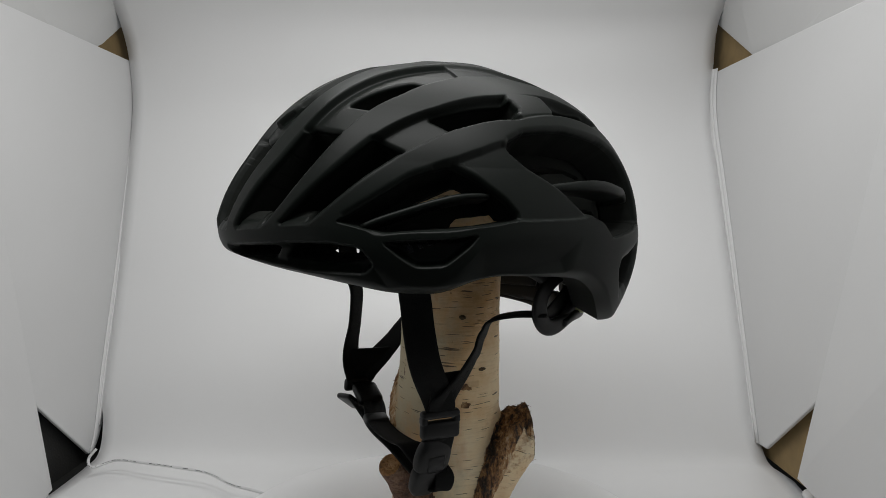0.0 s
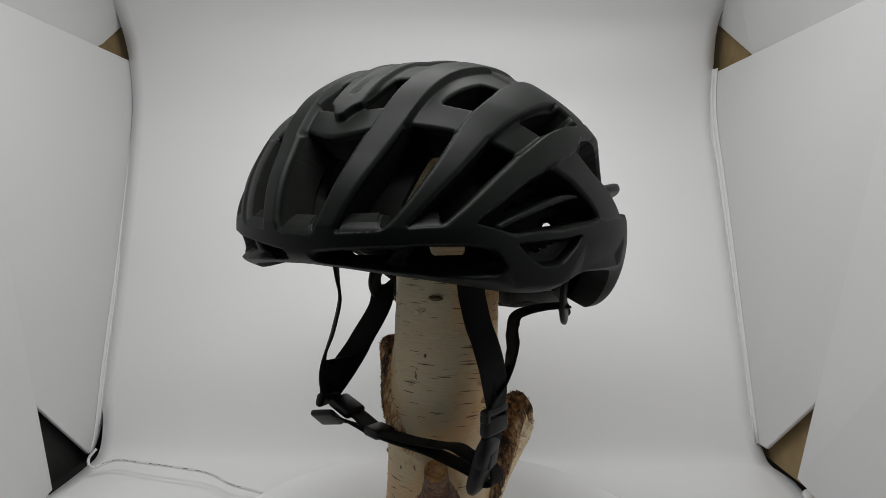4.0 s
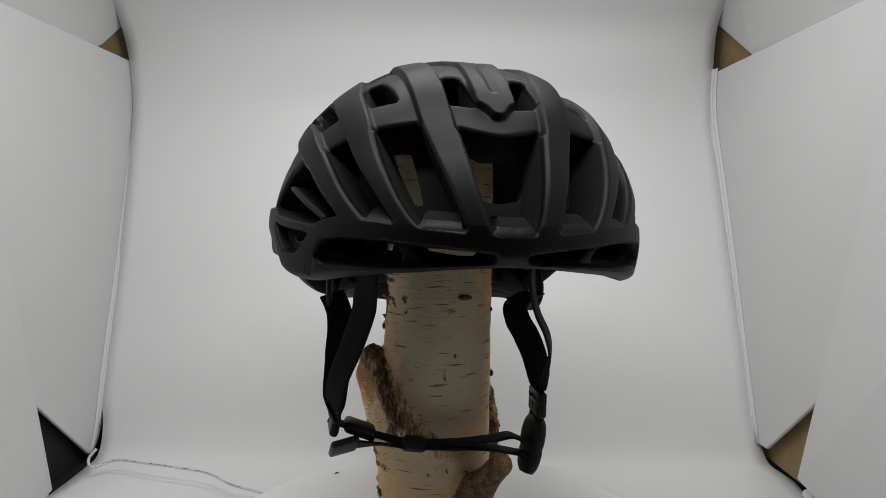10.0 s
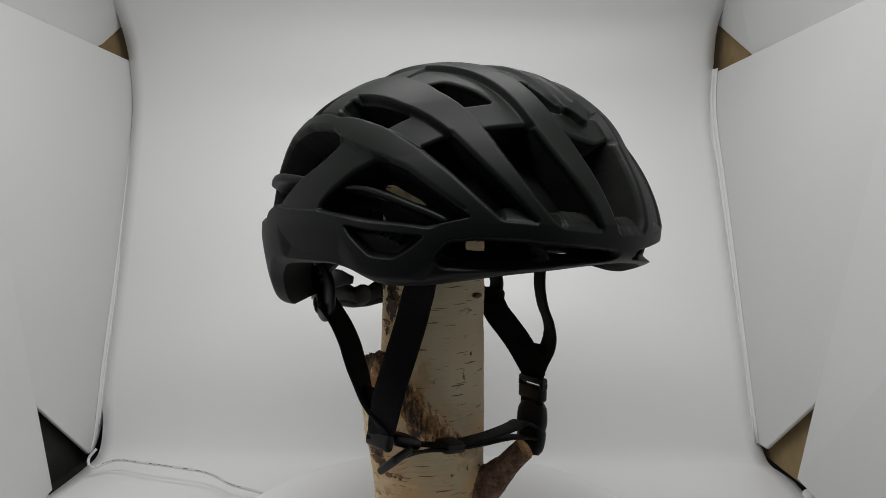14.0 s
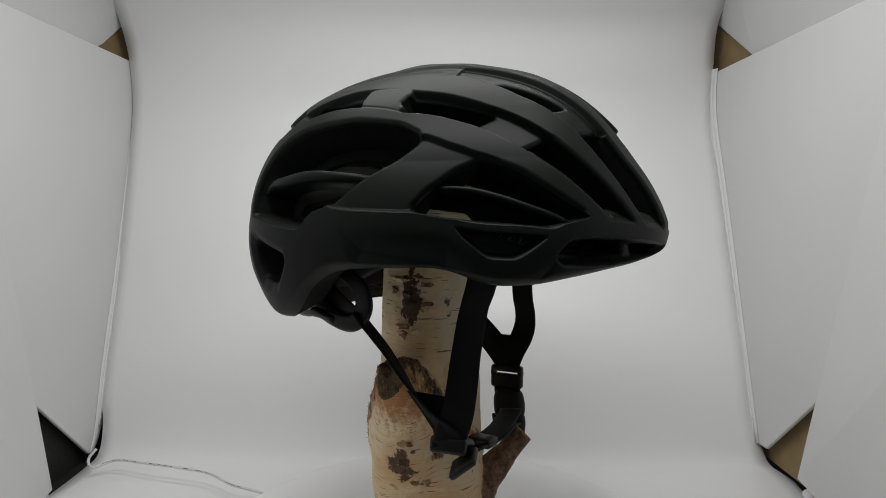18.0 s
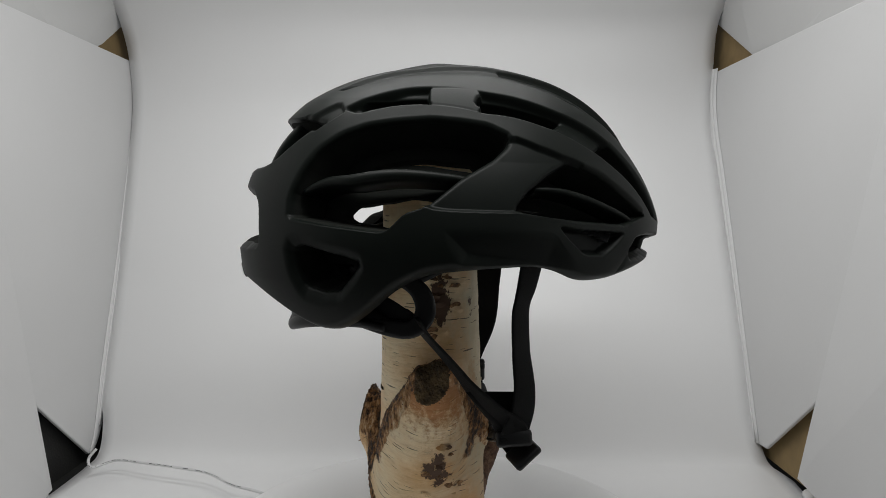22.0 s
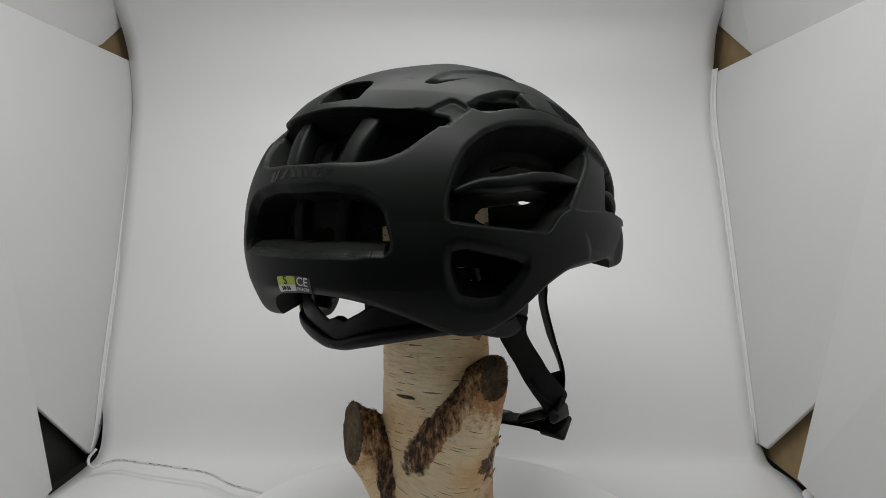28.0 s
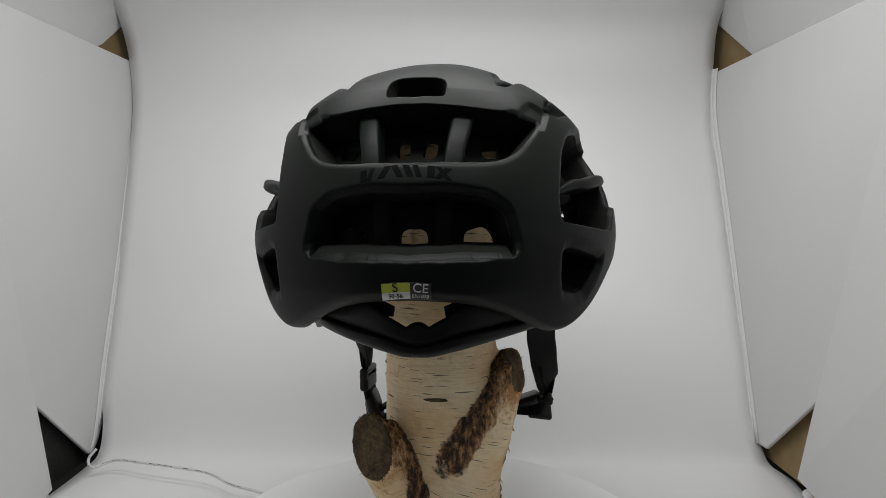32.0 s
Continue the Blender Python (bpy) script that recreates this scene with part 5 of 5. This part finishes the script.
def cradle():
    """The fit system under the rear edge: two long side loops that meet in a hub with its dial."""
    base = new("fit_cradle")
    base.parent = helmet

    def at(phi, z, out=0.0):
        return np.array([(0.0795 + out) * math.sin(phi), (0.0995 + out) * math.cos(phi), z])

    for sgn in (-1, 1):
        flip = np.array([sgn, 1, 1])

        def band(name, way, half, thick, power, label="", out=0.0):
            line = smooth_path([(p_, z_, 0) for p_, z_ in way], 8)
            pts = np.array([at(p_, z_, out) for p_, z_, _ in line])
            tan = np.gradient(pts, axis=0)
            nrm = np.stack([pts[:, 0] / 0.0795 ** 2, pts[:, 1] / 0.0995 ** 2, np.zeros(len(pts))], 1)
            v, f = sweep(pts * flip, 16, half, thick, wide=np.cross(nrm, tan) * flip, power=power)
            return mesh_object(name, v, f, M_PLAST, base, label)

        band("strap_loop", [(0.95, -0.0700), (1.10, -0.0728), (1.22, -0.0740), (1.295, -0.0710), (1.335, -0.0640), (1.325, -0.0560), (1.275, -0.0490), (1.18, -0.0440), (1.05, -0.0410), (0.85, -0.0400)], [0.0040, 0.0052, 0.0056, 0.0060, 0.0058, 0.0050, 0.0040, 0.0034], 0.0022, 3.0, "flat black oval strap guide loop")
        band("web_panel", [(0.72, -0.0550), (0.95, -0.0590), (1.12, -0.0635), (1.27, -0.0680)], [0.011, 0.009, 0.006, 0.002], 0.0008, 4.0, "black padded panel inside the loop", -0.003)
        band("neck_pad", [(0.20, -0.0600), (0.42, -0.0575), (0.65, -0.0560), (0.88, -0.0540)], [0.003, 0.0065, 0.0075, 0.007], 0.0012, 4.0, "black inner pad of the yoke", -0.007)
        v, f = sweep(smooth_path([at(1.20, -0.046) * flip, at(1.45, -0.034) * flip, at(1.68, -0.026) * flip], 8), 10, 0.006, 0.0014, wide=(0, 0.1, 1), power=4)
        mesh_object("cradle_arm", v, f, M_PLAST, base)
        v, f = sweep(smooth_path([at(1.02, -0.050) * flip, at(0.95, -0.035, 0.003) * flip, at(0.92, -0.020, 0.006) * flip], 6), 10, 0.0045, 0.0016, wide=(0, 1, 0), power=4)
        mesh_object("hanger", v, f, M_PLAST, base)
        rounded_box("spec_label", pose(*(at(0.86, -0.0665, 0.0030) * flip), 0, 0, 90), 0.0080, 0.0005, 0.0062, 0.0002, M_PALE, base, "small pale yellow label")
    half_way = [(0.0, -0.0735), (0.10, -0.0728), (0.22, -0.0692), (0.42, -0.0645), (0.66, -0.0625), (0.92, -0.0660), (1.10, -0.0715)]
    line = smooth_path([(-p_, z_, 0) for p_, z_ in half_way[:0:-1]] + [(p_, z_, 0) for p_, z_ in half_way], 8)
    pts = np.array([at(p_, z_, -0.0005) for p_, z_, _ in line])
    grow = [0.004, 0.0065, 0.0105, 0.0112, 0.0075, 0.0062, 0.0085]
    v, f = sweep(pts, 16, grow + grow[-2::-1], 0.0022, wide=(0, 0.12, 1), power=1.6)
    mesh_object("yoke", v, f, M_PLAST, base, "black plastic rear yoke with two leaf-shaped wings")
    low_way = [(-0.03, -0.0806), (0.09, -0.0800), (0.22, -0.0775), (0.42, -0.0742), (0.66, -0.0715), (0.92, -0.0705), (1.10, -0.0730)]
    for sgn in (-1, 1):
        line = smooth_path([(sgn * p_, z_, 0) for p_, z_ in low_way], 8)
        v, f = sweep(np.array([at(p_, z_, 0.0012) for p_, z_, _ in line]), 14, [0.0030, 0.0036, 0.0042, 0.0040, 0.0034, 0.0026], 0.0026, wide=(0, 0.25, 1), power=2.2)
        mesh_object("wing_lip", v, f, M_PLAST, base, "rolled lower edge of the yoke")
    bm = bmesh.new()
    bmesh.ops.create_icosphere(bm, subdivisions=4, radius=1)
    for v_ in bm.verts:
        v_.co.y = math.copysign(abs(v_.co.y) ** 0.7, v_.co.y)
    bmesh.ops.transform(bm, matrix=pose(0, 0.0975, -0.0735, 10, 0, 0) @ Matrix.Diagonal((0.0085, 0.0030, 0.0088, 1)), verts=bm.verts)
    part("dial", bm, M_PLAST, base, "black turning dial in the hub")


M_PALE = plain("pale_label", (0.52, 0.56, 0.30), 0.35, vary=0.04, vary_scale=200)
M_LIME = plain("lime_label", (0.46, 0.52, 0.07), 0.35, vary=0.04, vary_scale=200)
M_WHITE = plain("white_label", (0.72, 0.72, 0.70), 0.35, vary=0.03, vary_scale=200)
M_GREY = plain("grey_label", (0.05, 0.05, 0.05), 0.35, vary=0.05, vary_scale=200)
M_INK = plain("black_ink", (0.01, 0.01, 0.01), 0.4)
cradle()


def patch(name, corners, mat, parent, lift=0.0004, n=8, label=""):
    """A thin sticker that follows the hull between four corners (u, v)."""
    c = np.array(corners, float)
    s, t = np.meshgrid(np.linspace(0, 1, n + 1), np.linspace(0, 1, n + 1))
    uv = (c[0] * ((1 - s) * (1 - t))[..., None] + c[1] * (s * (1 - t))[..., None] + c[2] * (s * t)[..., None] + c[3] * ((1 - s) * t)[..., None])
    top = on_hull(uv[..., 0], uv[..., 1], -lift).reshape(-1, 3)
    low = on_hull(uv[..., 0], uv[..., 1], 0.0015).reshape(-1, 3)
    m = n + 1
    faces = [(i * m + j, i * m + j + 1, (i + 1) * m + j + 1, (i + 1) * m + j) for i in range(n) for j in range(n)]
    k = m * m
    ring = [j for j in range(m)] + [i * m + n for i in range(1, m)] + [n * m + j for j in range(n - 1, -1, -1)] + [i * m for i in range(n - 1, 0, -1)]
    faces += [(a, b, b + k, a + k) for a, b in zip(ring, ring[1:] + ring[:1])]
    return mesh_object(name, np.concatenate([top, low]), faces, mat, parent, label, smooth=False)


def words(text, name, size, m, mat, parent):
    cu = bpy.data.curves.new(name, "FONT")
    cu.body, cu.size, cu.extrude, cu.align_x, cu.align_y = text, size, 0.00012, "CENTER", "CENTER"
    tmp = new("letters", cu)
    me = bpy.data.meshes.new_from_object(tmp.evaluated_get(bpy.context.evaluated_depsgraph_get()))
    bpy.data.objects.remove(tmp)
    me.materials.clear()
    me.materials.append(mat)
    ob = new(name, me)
    ob.parent = parent
    ob.matrix_local = m
    return ob


def markings():
    tag = patch("size_label", [(0.155, 1.70), (-0.145, 1.70), (-0.148, 1.76), (0.160, 1.765)], M_GREY, helmet, 0.0003, label="size sticker in lime, white and dark grey")
    patch("lime_field", [(0.153, 1.702), (-0.020, 1.702), (-0.020, 1.733), (0.155, 1.735)], M_LIME, tag, 0.0006)
    patch("white_field", [(0.155, 1.735), (-0.020, 1.733), (-0.020, 1.758), (0.158, 1.762)], M_WHITE, tag, 0.0006)

    def place(u, v, lift):
        p = on_hull(u, v, -lift)
        du = Vector(on_hull(u - 0.02, v, -lift) - p).normalized()
        dv = Vector(on_hull(u, v - 0.02, -lift) - p)
        nrm = du.cross(dv).normalized()
        up = nrm.cross(du)
        return Matrix(((du.x, up.x, nrm.x, p[0]), (du.y, up.y, nrm.y, p[1]), (du.z, up.z, nrm.z, p[2]), (0, 0, 0, 1)))

    words("S", "size_letter", 0.0068, place(0.07, 1.718, 0.0008), M_INK, tag)
    words("50-56", "size_range", 0.0032, place(0.07, 1.748, 0.0008), M_INK, tag)
    words("CE", "mark", 0.0066, place(-0.082, 1.720, 0.0006), M_WHITE, tag)
    words("EN1078", "standard", 0.0026, place(-0.082, 1.748, 0.0006), M_WHITE, tag)
    # the maker's mark on the rear band, as plain slanted strokes
    for a, b, w in ((0.212, 0.212, 0.020), (0.168, 0.188, 0.014), (0.090, 0.125, 0.020), (0.060, 0.030, 0.020), (0.005, -0.020, 0.020), (-0.040, -0.062, 0.016), (-0.118, -0.118, 0.022), (-0.200, -0.150, 0.020), (-0.150, -0.205, 0.016)):
        patch("mark_stroke", [(a + w, 1.291), (a - w * 0.6, 1.291), (b - w * 0.6, 1.334), (b + w, 1.334)], M_GLOSS, helmet, 0.00018, 4)
    for sgn in (-1, 1):
        for k in range(4):
            u0, v0 = 1.285 + 0.018 * k, -0.875 + 0.062 * k
            patch("mark_stroke", [(sgn * u0, v0), (sgn * (u0 + 0.006), v0 + 0.022), (sgn * (u0 + 0.062), v0 + 0.036), (sgn * (u0 + 0.056), v0 + 0.014)], M_GREY, helmet, -0.0066, 3)


markings()

# ---- motion ----
HELMET_SEAT = Matrix(((0.99971, -0.01528, 0.0185, 0.00346), (0.01528, 0.99988, 0.00028, 0.00005), (-0.0185, 0.0, 0.99983, -0.00006), (0, 0, 0, 1)))


def motions():
    times = [float(k) for k in range(33)]
    turn = {t: pose(0, 0, 0, 0, 0, -61.371 + 7.32026 * t) for t in times}
    walk(turntable, [(t, turn[t]) for t in times])
    walk(log, [(t, turn[t]) for t in times])
    walk(crumb, [(t, turn[t] @ pose(-0.066, 0.118, TABLE_Z)) for t in times])
    walk(helmet, [(t, pose(0, 0, CAM_Z) @ turn[t] @ HELMET_SEAT) for t in times])


motions()
